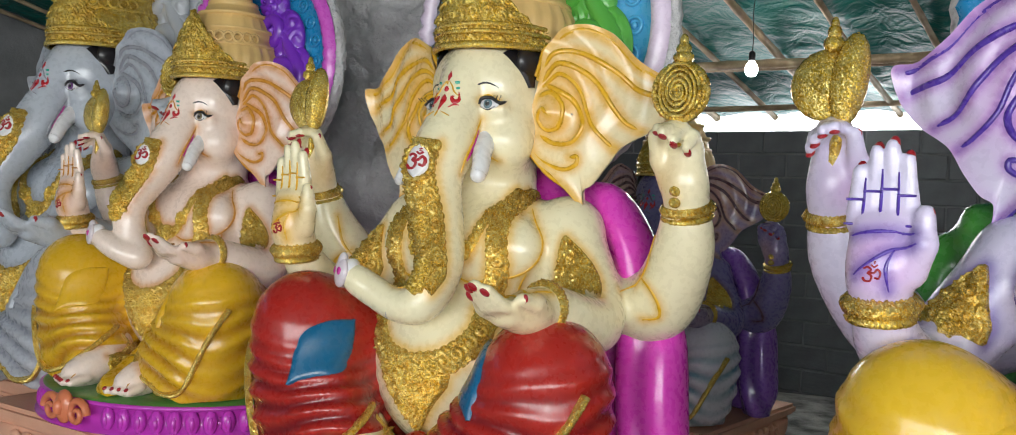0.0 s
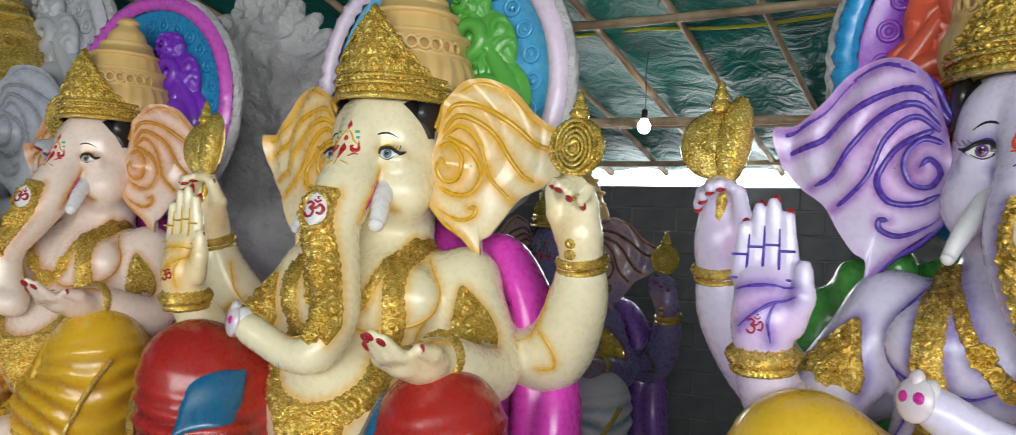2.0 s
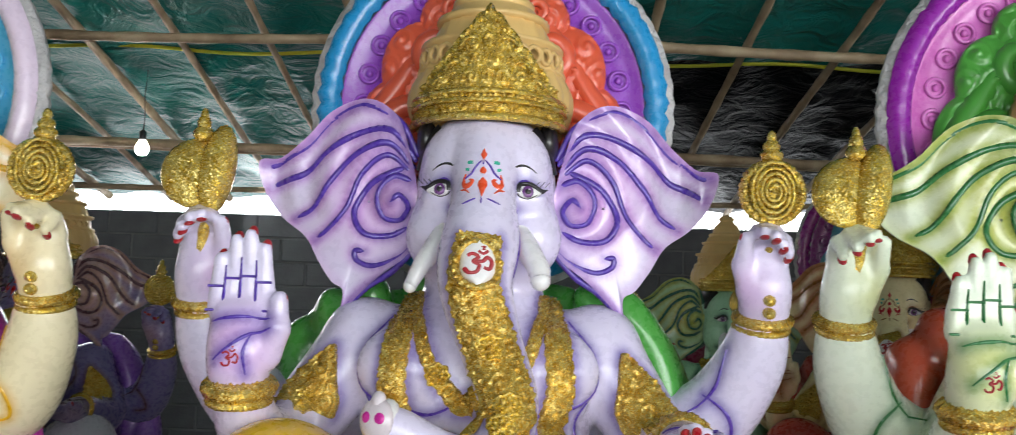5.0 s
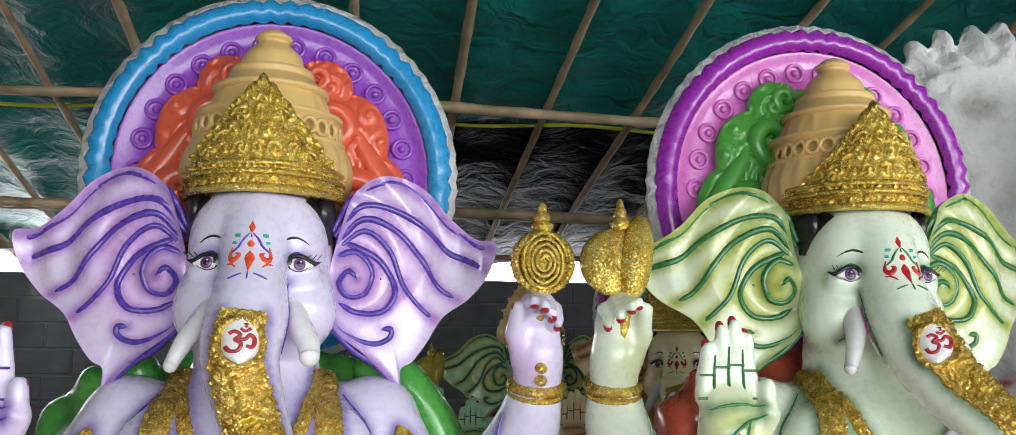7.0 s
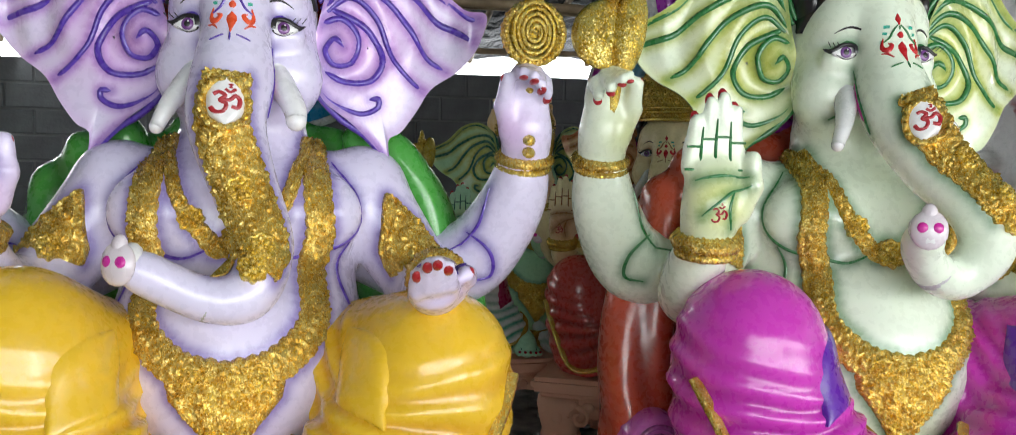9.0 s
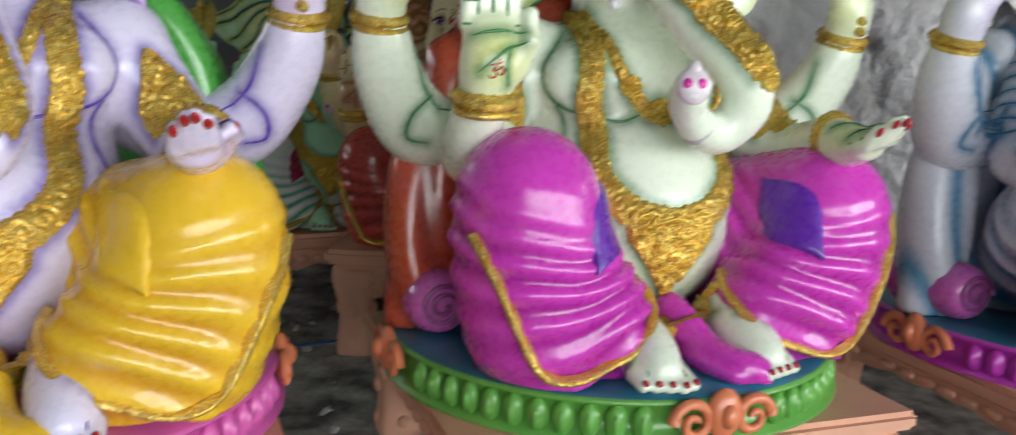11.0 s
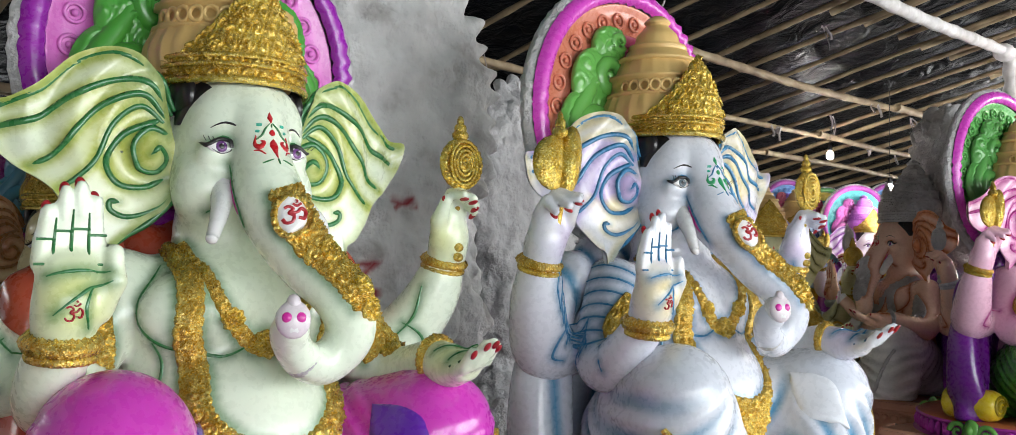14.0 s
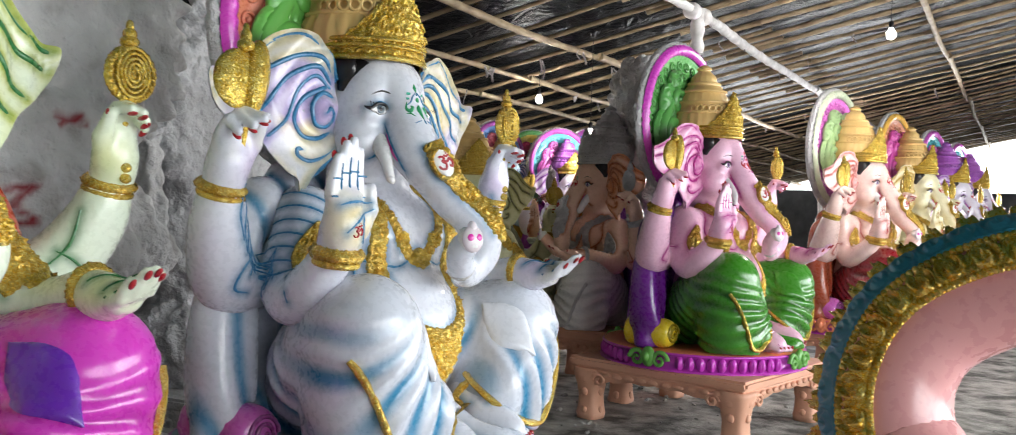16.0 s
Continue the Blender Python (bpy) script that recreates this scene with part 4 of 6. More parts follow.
    cast.lathe(c, low(catmull([(0.095, 0.45), (0.085, 0.5), (0.06, 0.53), (0.045, 0.55), (0.055, 0.565), (0.03, 0.59), (0.001, 0.6)], 3)), POTS, 40, 14, 0.05)
    for i in range(15):
        a = math.pi * (1.02 + i * 0.96 / 14)
        cast.ring((0.212 * math.cos(a), 0.03 + 0.212 * math.sin(a), 1.70), (math.cos(a), math.sin(a), 0), 0.022, 0.007, POTS, 12)
    # gold tiara in front: a band and a pointed plate with scrolls and studs
    rows = []
    th = np.linspace(-math.pi * 0.97, -math.pi * 0.03, 171)
    across = np.abs(np.cos(th))
    peak = 0.055 + 0.275 * np.clip(1 - across ** 1.3, 0, 1) + 0.011 * np.abs(np.sin(th * 15))
    for j, k in enumerate(np.linspace(0, 1, 46)):
        lean = 0.244 + 0.006 * math.sin(k * 3) - 0.055 * k ** 2 * np.exp(-((th + math.pi / 2) / 0.7) ** 2)
        bumpy = 0.012 * (ornament(0.24 * (th + math.pi / 2) + 0.026, k * peak - 0.012, 0.052) - 0.5) * (0 < j < 45)
        bumpy = bumpy + 0.01 * np.exp(-((k - 0.95) / 0.04) ** 2) * np.abs(np.sin(th * 45))
        rows.append(np.stack([(lean * 0.9 + bumpy) * np.cos(th), (lean + bumpy) * np.sin(th), 1.49 + k * peak], -1))
    cast.grid(np.array(rows), BGLD)
    inner = np.array(rows) * (0.96, 0.96, 1)
    cast.grid(inner[:, ::-1], BGLD)
    for dz, r in ((0.004, 0.013), (0.05, 0.009), (0.075, 0.009)):
        cast.tube(np.stack([0.226 * np.cos(th), 0.248 * np.sin(th), 1.49 + dz + 0 * th], -1), r, BGLD, 7)
    for s in (-1, 1):
        for x, z, size in ((0.045, 1.695, 0.034), (0.085, 1.625, 0.036), (0.13, 1.585, 0.026), (0.05, 1.595, 0.03)):
            u = np.linspace(0, 1, 26)
            a = u * 9
            y = -math.sqrt(max(0.0, 0.232 ** 2 - x * x)) * 1.0 + (z - 1.53) * 0.12
            cast.tube(np.stack([s * (x + size * (1 - 0.8 * u) * np.cos(a)), y - 0.004 + 0 * u, z + size * (1 - 0.8 * u) * np.sin(a)], -1), 0.0065, BGLD, 6)
    for z, r in ((1.655, 0.026), (1.72, 0.018), (1.765, 0.013), (1.575, 0.015)):
        cast.ball((0, -0.222 + (z - 1.58) * 0.16, z), (r, 0.02, r * 1.15), BGLD)
    # halo behind, with stepped rings, a gadrooned rim and scrolls beside the crown
    if halo:
        hc, sides = np.array((0, 0.24, 1.62)), 120
        th = np.linspace(0, 2 * np.pi, sides, endpoint=False)

        def rings(prof, slot, ribs=0, amp=0.0, rib_in=0.0):
            out = []
            for r, y in prof:
                w = 1 + amp * np.abs(np.sin(ribs * th / 2)) if ribs else 1
                dy = -rib_in * np.abs(np.sin(ribs * th / 2)) if ribs else 0
                out.append(np.stack([hc[0] + r * w * np.cos(th), hc[1] + y + dy + 0 * th, hc[2] + r * w * np.sin(th) * 1.02], -1))
            cast.grid(np.array(out)[::-1], slot, wrap_v=True)
        rings([(0.02, 0.03), (0.2, 0.03), (0.33, 0.02), (0.345, -0.005), (0.36, -0.01)], INNER)
        rings([(0.36, -0.01), (0.372, 0.005), (0.47, 0.0), (0.485, -0.012), (0.495, -0.012)], MID)
        for i in range(26):
            a = 2 * math.pi * i / 26
            p = hc + np.array((0.422 * math.cos(a), -0.004, 0.43 * math.sin(a)))
            cast.ring(p, (0, 1, 0), 0.03, 0.007, MID, 14)
            cast.ball(p, (0.013, 0.01, 0.013), MID, (0, 0, 0), 8)
        rings([(0.49, -0.01), (0.5, -0.03), (0.525, -0.04), (0.55, -0.03), (0.565, -0.005)], RIM, 64, 0.018, 0.02)
        rings([(0.563, -0.01), (0.59, 0.0), (0.585, 0.04), (0.54, 0.07), (0.3, 0.08), (0.02, 0.09)], RAW, 64, 0.012)
        for s in (-1, 1):
            u = np.linspace(0, 1, 60)
            for x0, z0, rad, turns, w in ((0.25, 1.53, 0.105, 1.5, 0.05), (0.175, 1.78, 0.075, 1.4, 0.038), (0.13, 1.93, 0.04, 1.2, 0.02)):
                a = math.pi * 1.2 + u * turns * 2 * math.pi
                q = np.stack([s * (x0 + rad * (1 - 0.75 * u) * np.cos(a)), 0.17 - 0.03 * u, z0 + rad * (1 - 0.75 * u) * np.sin(a)], -1)
                cast.tube(q, w * (1 - 0.55 * u), SCROLL, 10)
            for x0, z0, a, b in ((0.285, 1.54, 0.15, 0.17), (0.24, 1.73, 0.125, 0.16), (0.155, 1.9, 0.09, 0.1)):
                m0 = len(cast.v)
                cast.ball((s * x0, 0.205, z0), (a, b, 0.05), SCROLL, (90, 0, 0), 72)
                for w in cast.v[m0:]:
                    w[:, 1] -= 0.014 * (ornament(s * w[:, 0] - x0 + 0.03, w[:, 2] - z0, 0.09) - 0.4) * (w[:, 1] < 0.2)
            cast.tube(catmull([(s * 0.33, 0.18, 1.42), (s * 0.37, 0.18, 1.55), (s * 0.29, 0.18, 1.69), (s * 0.2, 0.18, 1.84), (s * 0.1, 0.19, 1.98)], 8), np.linspace(0.05, 0.02, 33), SCROLL, 10)
    if twist:
        def ease(t):
            t = np.clip(t, 0, 1)
            return t * t * (3 - 2 * t)
        for i, w in enumerate(cast.v):
            k = ease((w[:, 2] - 0.93) / 0.2) * ease((0.2 - w[:, 1]) / 0.1)
            if not any(a <= i < b for a, b in ears):
                k = k * ease((0.46 - np.abs(w[:, 0])) / 0.1)
            a = radians(twist) * k
            x, y = w[:, 0].copy(), w[:, 1] - 0.05
            w[:, 0], w[:, 1] = x * np.cos(a) - y * np.sin(a), 0.05 + x * np.sin(a) + y * np.cos(a)
    return cast.to_mesh(name, SLOTS)


TEALPAINT = enamel("teal_paint", (0.05, 0.42, 0.3))


def palette(key, skin, tint, line, dhoti, fold_c, shawl, rim, mid, scroll, inner, patch, pot=None, gold=None, iris=(0.16, 0.05, 0.22), cush=(0.55, 0.12, 0.45), mark=(0.5, 0.015, 0.02), tint2=None):
    line_m = enamel(key + "_contour_paint", line)
    # shawl's second colour is its own darkened as pleat shade; pearl uses line blue
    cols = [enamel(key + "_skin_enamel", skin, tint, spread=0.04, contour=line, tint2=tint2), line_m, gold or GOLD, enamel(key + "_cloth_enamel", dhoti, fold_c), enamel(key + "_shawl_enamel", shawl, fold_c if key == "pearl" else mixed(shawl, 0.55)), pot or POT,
            enamel(key + "_rim_enamel", rim), enamel(key + "_halo_enamel", mid), enamel(key + "_scroll_enamel", scroll, rough=0.35), WHITE, BLACK, RED,
            enamel(key + "_iris", iris), enamel(key + "_inner_halo_enamel", inner), PLASTER, enamel(key + "_patch_enamel", patch), enamel(key + "_blush", (0.6, 0.03, 0.32)), gold or BRIGHTGOLD, enamel(key + "_bolster_enamel", cush, mixed(cush, 0.4)), enamel(key + "_mark_paint", mark), TEALPAINT]
    return cols


def statue(mesh, mats, x, y, z, turn, label, size=1.0, name="statue", group="painted statues in a row"):
    ob = new(name, mesh)
    ob.matrix_world = pose(x, y, z, 0, 0, turn) @ Matrix.Scale(size, 4)
    for slot, m in zip(ob.material_slots, mats):
        slot.link = "OBJECT"
        slot.material = m
    return tagged(ob, label, "statue", group)


MOULD_A = mould("mould_trunk_down", "down")
MOULD_B = mould("mould_trunk_side", "side")
MOULD_C = mould("mould_trunk_left", "left")
MOULD_W = mould("mould_sleeved", "side", sleeves=True, twist=-7)
MOULD_D = mould("mould_no_halo", "side", halo=False)

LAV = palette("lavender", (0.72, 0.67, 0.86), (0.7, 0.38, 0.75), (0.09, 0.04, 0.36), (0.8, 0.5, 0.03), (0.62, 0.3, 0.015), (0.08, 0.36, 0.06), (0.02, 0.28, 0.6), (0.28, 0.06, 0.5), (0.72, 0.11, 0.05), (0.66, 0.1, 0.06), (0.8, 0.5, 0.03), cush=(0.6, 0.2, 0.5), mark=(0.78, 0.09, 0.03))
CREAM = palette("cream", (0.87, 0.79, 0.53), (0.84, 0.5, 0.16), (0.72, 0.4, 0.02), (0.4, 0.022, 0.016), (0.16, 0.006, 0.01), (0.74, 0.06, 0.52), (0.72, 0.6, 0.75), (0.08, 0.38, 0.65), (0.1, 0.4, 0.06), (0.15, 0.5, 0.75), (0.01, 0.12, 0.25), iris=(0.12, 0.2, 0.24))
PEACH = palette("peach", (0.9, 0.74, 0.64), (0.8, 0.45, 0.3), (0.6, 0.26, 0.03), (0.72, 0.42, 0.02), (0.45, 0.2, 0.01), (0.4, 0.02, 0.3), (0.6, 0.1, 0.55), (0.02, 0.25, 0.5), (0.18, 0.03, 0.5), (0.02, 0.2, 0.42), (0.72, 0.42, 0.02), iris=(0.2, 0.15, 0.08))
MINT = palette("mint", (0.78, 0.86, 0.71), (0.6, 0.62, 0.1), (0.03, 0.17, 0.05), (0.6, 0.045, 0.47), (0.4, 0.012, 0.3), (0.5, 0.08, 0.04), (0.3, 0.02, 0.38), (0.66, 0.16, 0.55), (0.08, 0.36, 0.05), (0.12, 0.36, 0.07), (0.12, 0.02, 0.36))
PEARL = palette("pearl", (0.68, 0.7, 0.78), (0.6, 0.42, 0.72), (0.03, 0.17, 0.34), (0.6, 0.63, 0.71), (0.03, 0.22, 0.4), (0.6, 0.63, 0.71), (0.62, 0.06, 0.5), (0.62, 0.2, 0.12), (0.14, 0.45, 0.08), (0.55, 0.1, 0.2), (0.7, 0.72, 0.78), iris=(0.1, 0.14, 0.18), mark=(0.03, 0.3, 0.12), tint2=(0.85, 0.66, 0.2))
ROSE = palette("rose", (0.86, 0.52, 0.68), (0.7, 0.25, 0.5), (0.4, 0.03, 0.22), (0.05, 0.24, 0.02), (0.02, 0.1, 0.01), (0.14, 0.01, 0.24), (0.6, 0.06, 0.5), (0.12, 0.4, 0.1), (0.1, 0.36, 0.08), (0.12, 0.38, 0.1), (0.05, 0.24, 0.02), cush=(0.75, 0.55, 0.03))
GREY = palette("grey", (0.5, 0.54, 0.6), (0.42, 0.46, 0.52), (0.3, 0.31, 0.35), (0.42, 0.43, 0.47), (0.25, 0.26, 0.3), (0.4, 0.42, 0.46), (0.55, 0.56, 0.6), (0.5, 0.52, 0.56), (0.45, 0.47, 0.5), (0.48, 0.5, 0.54), (0.4, 0.42, 0.47), BRIGHTGOLD)

BASE = 0.48
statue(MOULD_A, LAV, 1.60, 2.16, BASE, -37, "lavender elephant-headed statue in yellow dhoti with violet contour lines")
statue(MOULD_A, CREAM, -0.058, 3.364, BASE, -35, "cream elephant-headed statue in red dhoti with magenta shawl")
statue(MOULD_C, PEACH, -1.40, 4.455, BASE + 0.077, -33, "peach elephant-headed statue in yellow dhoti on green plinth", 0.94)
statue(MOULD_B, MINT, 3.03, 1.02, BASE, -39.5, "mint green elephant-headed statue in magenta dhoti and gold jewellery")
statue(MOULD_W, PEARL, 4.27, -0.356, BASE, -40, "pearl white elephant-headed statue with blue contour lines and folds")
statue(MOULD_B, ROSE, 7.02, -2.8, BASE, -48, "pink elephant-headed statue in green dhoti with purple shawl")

MULTI = palette("dark_multicolour", (0.17, 0.15, 0.32), (0.6, 0.38, 0.28), (0.1, 0.05, 0.06), (0.6, 0.6, 0.66), (0.02, 0.2, 0.3), (0.22, 0.1, 0.42), (0.3, 0.02, 0.1), (0.1, 0.3, 0.5), (0.2, 0.5, 0.3), (0.3, 0.1, 0.4), (0.02, 0.3, 0.4))
PARROT = palette("parrot", (0.42, 0.75, 0.5), (0.6, 0.6, 0.1), (0.02, 0.12, 0.08), (0.65, 0.7, 0.68), (0.04, 0.3, 0.2), (0.3, 0.02, 0.08), (0.1, 0.4, 0.1), (0.6, 0.55, 0.1), (0.35, 0.02, 0.12), (0.1, 0.35, 0.4), (0.3, 0.02, 0.08))
OCHRE = palette("ochre", (0.85, 0.74, 0.42), (0.6, 0.2, 0.1), (0.3, 0.12, 0.03), (0.5, 0.06, 0.05), (0.25, 0.02, 0.02), (0.4, 0.06, 0.05), (0.28, 0.02, 0.22), (0.3, 0.04, 0.25), (0.1, 0.3, 0.45), (0.35, 0.03, 0.2), (0.5, 0.06, 0.05), BRIGHTGOLD)
SKY = palette("sky_blue", (0.5, 0.7, 0.84), (0.5, 0.3, 0.6), (0.04, 0.1, 0.3), (0.6, 0.65, 0.72), (0.1, 0.25, 0.5), (0.4, 0.05, 0.3), (0.4, 0.08, 0.4), (0.15, 0.3, 0.6), (0.5, 0.1, 0.15), (0.2, 0.1, 0.5), (0.5, 0.4, 0.05))
OLIVE = palette("olive", (0.68, 0.68, 0.42), (0.5, 0.5, 0.2), (0.12, 0.12, 0.04), (0.2, 0.2, 0.12), (0.08, 0.08, 0.05), (0.15, 0.16, 0.1), (0.05, 0.2, 0.3), (0.1, 0.25, 0.4), (0.05, 0.12, 0.3), (0.1, 0.3, 0.35), (0.4, 0.03, 0.03))
AMBER = palette("amber", (0.9, 0.6, 0.46), (0.8, 0.3, 0.12), (0.5, 0.14, 0.05), (0.8, 0.79, 0.78), (0.5, 0.5, 0.5), (0.2, 0.02, 0.36), (0.62, 0.61, 0.6), (0.55, 0.54, 0.53), (0.58, 0.57, 0.56), (0.52, 0.51, 0.5), (0.8, 0.79, 0.78), PLASTER, PLASTER, cush=(0.7, 0.69, 0.68))
WINE = palette("wine", (0.82, 0.6, 0.55), (0.7, 0.4, 0.4), (0.4, 0.1, 0.08), (0.25, 0.012, 0.02), (0.1, 0.005, 0.01), (0.35, 0.07, 0.03), (0.5, 0.55, 0.4), (0.6, 0.15, 0.5), (0.3, 0.45, 0.2), (0.5, 0.1, 0.3), (0.25, 0.012, 0.02))
LEMON = palette("lemon", (0.8, 0.74, 0.5), (0.7, 0.5, 0.2), (0.4, 0.25, 0.03), (0.65, 0.45, 0.02), (0.4, 0.2, 0.01), (0.5, 0.3, 0.04), (0.7, 0.4, 0.08), (0.65, 0.3, 0.2), (0.5, 0.06, 0.3), (0.6, 0.3, 0.1), (0.65, 0.45, 0.02))
VIOLET = palette("violet", (0.75, 0.7, 0.78), (0.5, 0.3, 0.6), (0.2, 0.05, 0.3), (0.4, 0.1, 0.45), (0.2, 0.03, 0.25), (0.3, 0.05, 0.4), (0.55, 0.1, 0.5), (0.1, 0.45, 0.5), (0.5, 0.1, 0.4), (0.3, 0.5, 0.5), (0.4, 0.1, 0.45), enamel("violet_crown", (0.4, 0.12, 0.5)))
statue(MOULD_C, GREY, -2.33, 5.25, 0.45, -33, "unpainted grey elephant-headed statue with gold glitter jewellery", 1.17)
statue(MOULD_D, MULTI, 0.95, 5.25, 0.35, -40, "dark multicoloured statue with beige hands and purple scarf", 0.86, group="statues of the second row")
statue(MOULD_D, PARROT, 4.1, 3.35, 0.42, -30, "parrot green and white statue with crimson details", 0.78, group="statues of the second row")
statue(MOULD_B, OCHRE, 4.2, 2.42, 0.42, -62, "ochre-faced statue with gold crown and purple halo", 0.83, group="statues of the second row")
statue(MOULD_D, AMBER, 8.26, -2.3, BASE - 0.03, -165, "orange statue with purple shawl and white dhoti, partly painted", 0.92, group="statues of the second row")
statue(MOULD_B, WINE, 8.9, -5.0, BASE, -50, "pale statue in wine red dhoti with green-rimmed halo")
statue(MOULD_B, LEMON, 10.5, -6.55, BASE, -50, "cream statue in yellow dhoti with orange-rimmed halo")
statue(MOULD_B, VIOLET, 12.2, -8.1, BASE, -50, "pale statue with violet crown further down the row")
statue(MOULD_B, VIOLET, 13.9, -9.6, BASE, -50, "pale statue with violet crown further down the row")
statue(MOULD_D, OLIVE, 8.3, -1.15, 0.35, -75, "olive and gold elephant-headed statue among the crowd", 0.9, group="statues of the second row")
for az, r, z, size, mats, label in ((93.5, 9.4, 0.85, 0.72, SKY, "sky blue painted statue on a raised bench"), (95.6, 9.8, 0.95, 0.66, OCHRE, "ochre and purple statue on a raised bench"),
                                    (97.8, 9.6, 1.05, 0.62, SKY, "sky blue painted statue on a raised bench"), (99.8, 10.0, 1.0, 0.62, PARROT, "green and crimson statue on a raised bench"),
                                    (101.6, 9.6, 0.9, 0.66, VIOLET, "violet and white statue on a raised bench"), (103.4, 10.2, 1.05, 0.62, SKY, "sky blue painted statue on a raised bench")):
    a = radians(az)
    statue(MOULD_B if az < 100 else MOULD_C, mats, 0.26 + r * math.sin(a), -0.33 + r * math.cos(a), z - 0.1, -60 - 9 * math.sin(az * 7), label, size, group="small statues on the bench")

# ---- floor, walls, roof: p runs along the back wall, q towards it ----
ALONG, IN = Vector((0.8, -0.6, 0)), Vector((0.6, 0.8, 0))
WALL_Q, WALL_H, EAVE, SLOPE, RIDGE = 7.43, 2.14, 2.4, 0.218, -0.6
TURN = math.degrees(math.atan2(-0.6, 0.8))


def spot(p, q, z=0.0):
    return ALONG * p + IN * q + Vector((0, 0, z))


def roof_z(q):
    return EAVE + SLOPE * (WALL_Q - q) if q > RIDGE else EAVE + SLOPE * (WALL_Q - RIDGE) - SLOPE * (RIDGE - q)


def plain(name, verts, faces, mat, kind="structure", label="", category="", smooth=False):
    me = bpy.data.meshes.new(name)
    me.from_pydata([tuple(v) for v in verts], [], faces)
    me.materials.append(mat)
    if smooth:
        me.polygons.foreach_set("use_smooth", np.full(len(faces), True))
    return tagged(new(name, me), label, category, kind=kind)


def sheet(name, ps, qs, height, mat, label="", smooth=True, flip=False):
    v = [spot(p, q, height(p, q)) for q in qs for p in ps]
    n, m = len(ps), len(qs)
    f = [(j * n + i, j * n + i + 1, (j + 1) * n + i + 1, (j + 1) * n + i) for j in range(m - 1) for i in range(n - 1)]
    return plain(name, v, [t[::-1] for t in f] if flip else f, mat, "structure", label, smooth=smooth)


def box_bm(lo, hi, bevel=0.0, seg=1):
    bm = bmesh.new()
    bmesh.ops.create_cube(bm, size=1)
    lo, hi = Vector(lo), Vector(hi)
    for v in bm.verts:
        v.co = Vector(((v.co[i] + 0.5) * (hi[i] - lo[i]) + lo[i] for i in range(3)))
    if bevel:
        bmesh.ops.bevel(bm, geom=bm.edges[:], offset=bevel, segments=seg, affect="EDGES")
    return bm


def part(name, bm, mat, parent=None, label="", smooth=False):
    me = bpy.data.meshes.new(name)
    bm.to_mesh(me)
    bm.free()
    me.materials.append(mat)
    if smooth:
        me.polygons.foreach_set("use_smooth", np.full(len(me.polygons), True))
    ob = new(name, me)
    ob.parent = parent
    if label:
        ob["label"] = label
    return ob


def floor_z(p, q):
    return -0.1 + 0.1 * min(1.0, max(0.0, (q - 4.2) / 2.6)) + 0.02 * noise.noise((p * 1.7, q * 1.7, 0)) + 0.012 * noise.noise((p * 6, q * 6, 3)) - 0.012


sheet("floor", np.linspace(-12, 34, 150), np.linspace(-12, 7.6, 70), floor_z, FLOORMAT, "dusty grey earth and cement floor of the shed")

# back wall of cement blocks with an open strip above it
WALLMAT = rough_stuff("grey_cement_block", [(0.3, (0.06, 0.066, 0.072)), (0.5, (0.14, 0.15, 0.16)), (0.72, (0.24, 0.25, 0.26))], 1.3, 0.8, 0.5, 0.01, 30)
MORTAR = rough_stuff("cement_mortar", [(0.3, (0.12, 0.125, 0.13)), (0.7, (0.22, 0.225, 0.23))], 3.0, 0.9, 0.5, 0.01, 40)
wall_root = new("wall_back")
wall_root.matrix_world = Matrix.Translation(spot(0, WALL_Q)) @ pose(0, 0, 0, 0, 0, TURN)
tagged(wall_root, "dark grey cement block wall with an open strip above", "wall", kind="structure")
part("mortar_core", box_bm((-13, 0.012, -0.2), (34, 0.2, WALL_H - 0.004)), MORTAR, wall_root)
block_mesh = None
far_v, far_f = [], []
for row in range(11):
    for col in range(-28, 70):
        p0, z0 = col * 0.41 + (0.2 if row % 2 else 0.0), 0.0 + row * 0.195
        if -4.6 <= p0 < 6.4:
            if block_mesh is None:
                ob = part("block", box_bm((0.005, 0.0, 0.005), (0.403, 0.1, 0.188), 0.008), WALLMAT, wall_root)
                block_mesh = ob.data
            else:
                ob = new("block", block_mesh)
                ob.parent = wall_root
            ob.location = (p0, random.uniform(-0.006, 0.006), z0)
        else:
            k = len(far_v)
            far_v += [(p0 + x, y, z0 + z) for x in (0.006, 0.402) for y in (0.0, 0.1) for z in (0.006, 0.187)]
            far_f += [tuple(k + i for i in f) for f in ((0, 4, 5, 1), (0, 1, 3, 2), (4, 6, 7, 5), (1, 5, 7, 3))]
ob = plain("block_courses", far_v, far_f, WALLMAT, "stuff")
ob.parent = wall_root

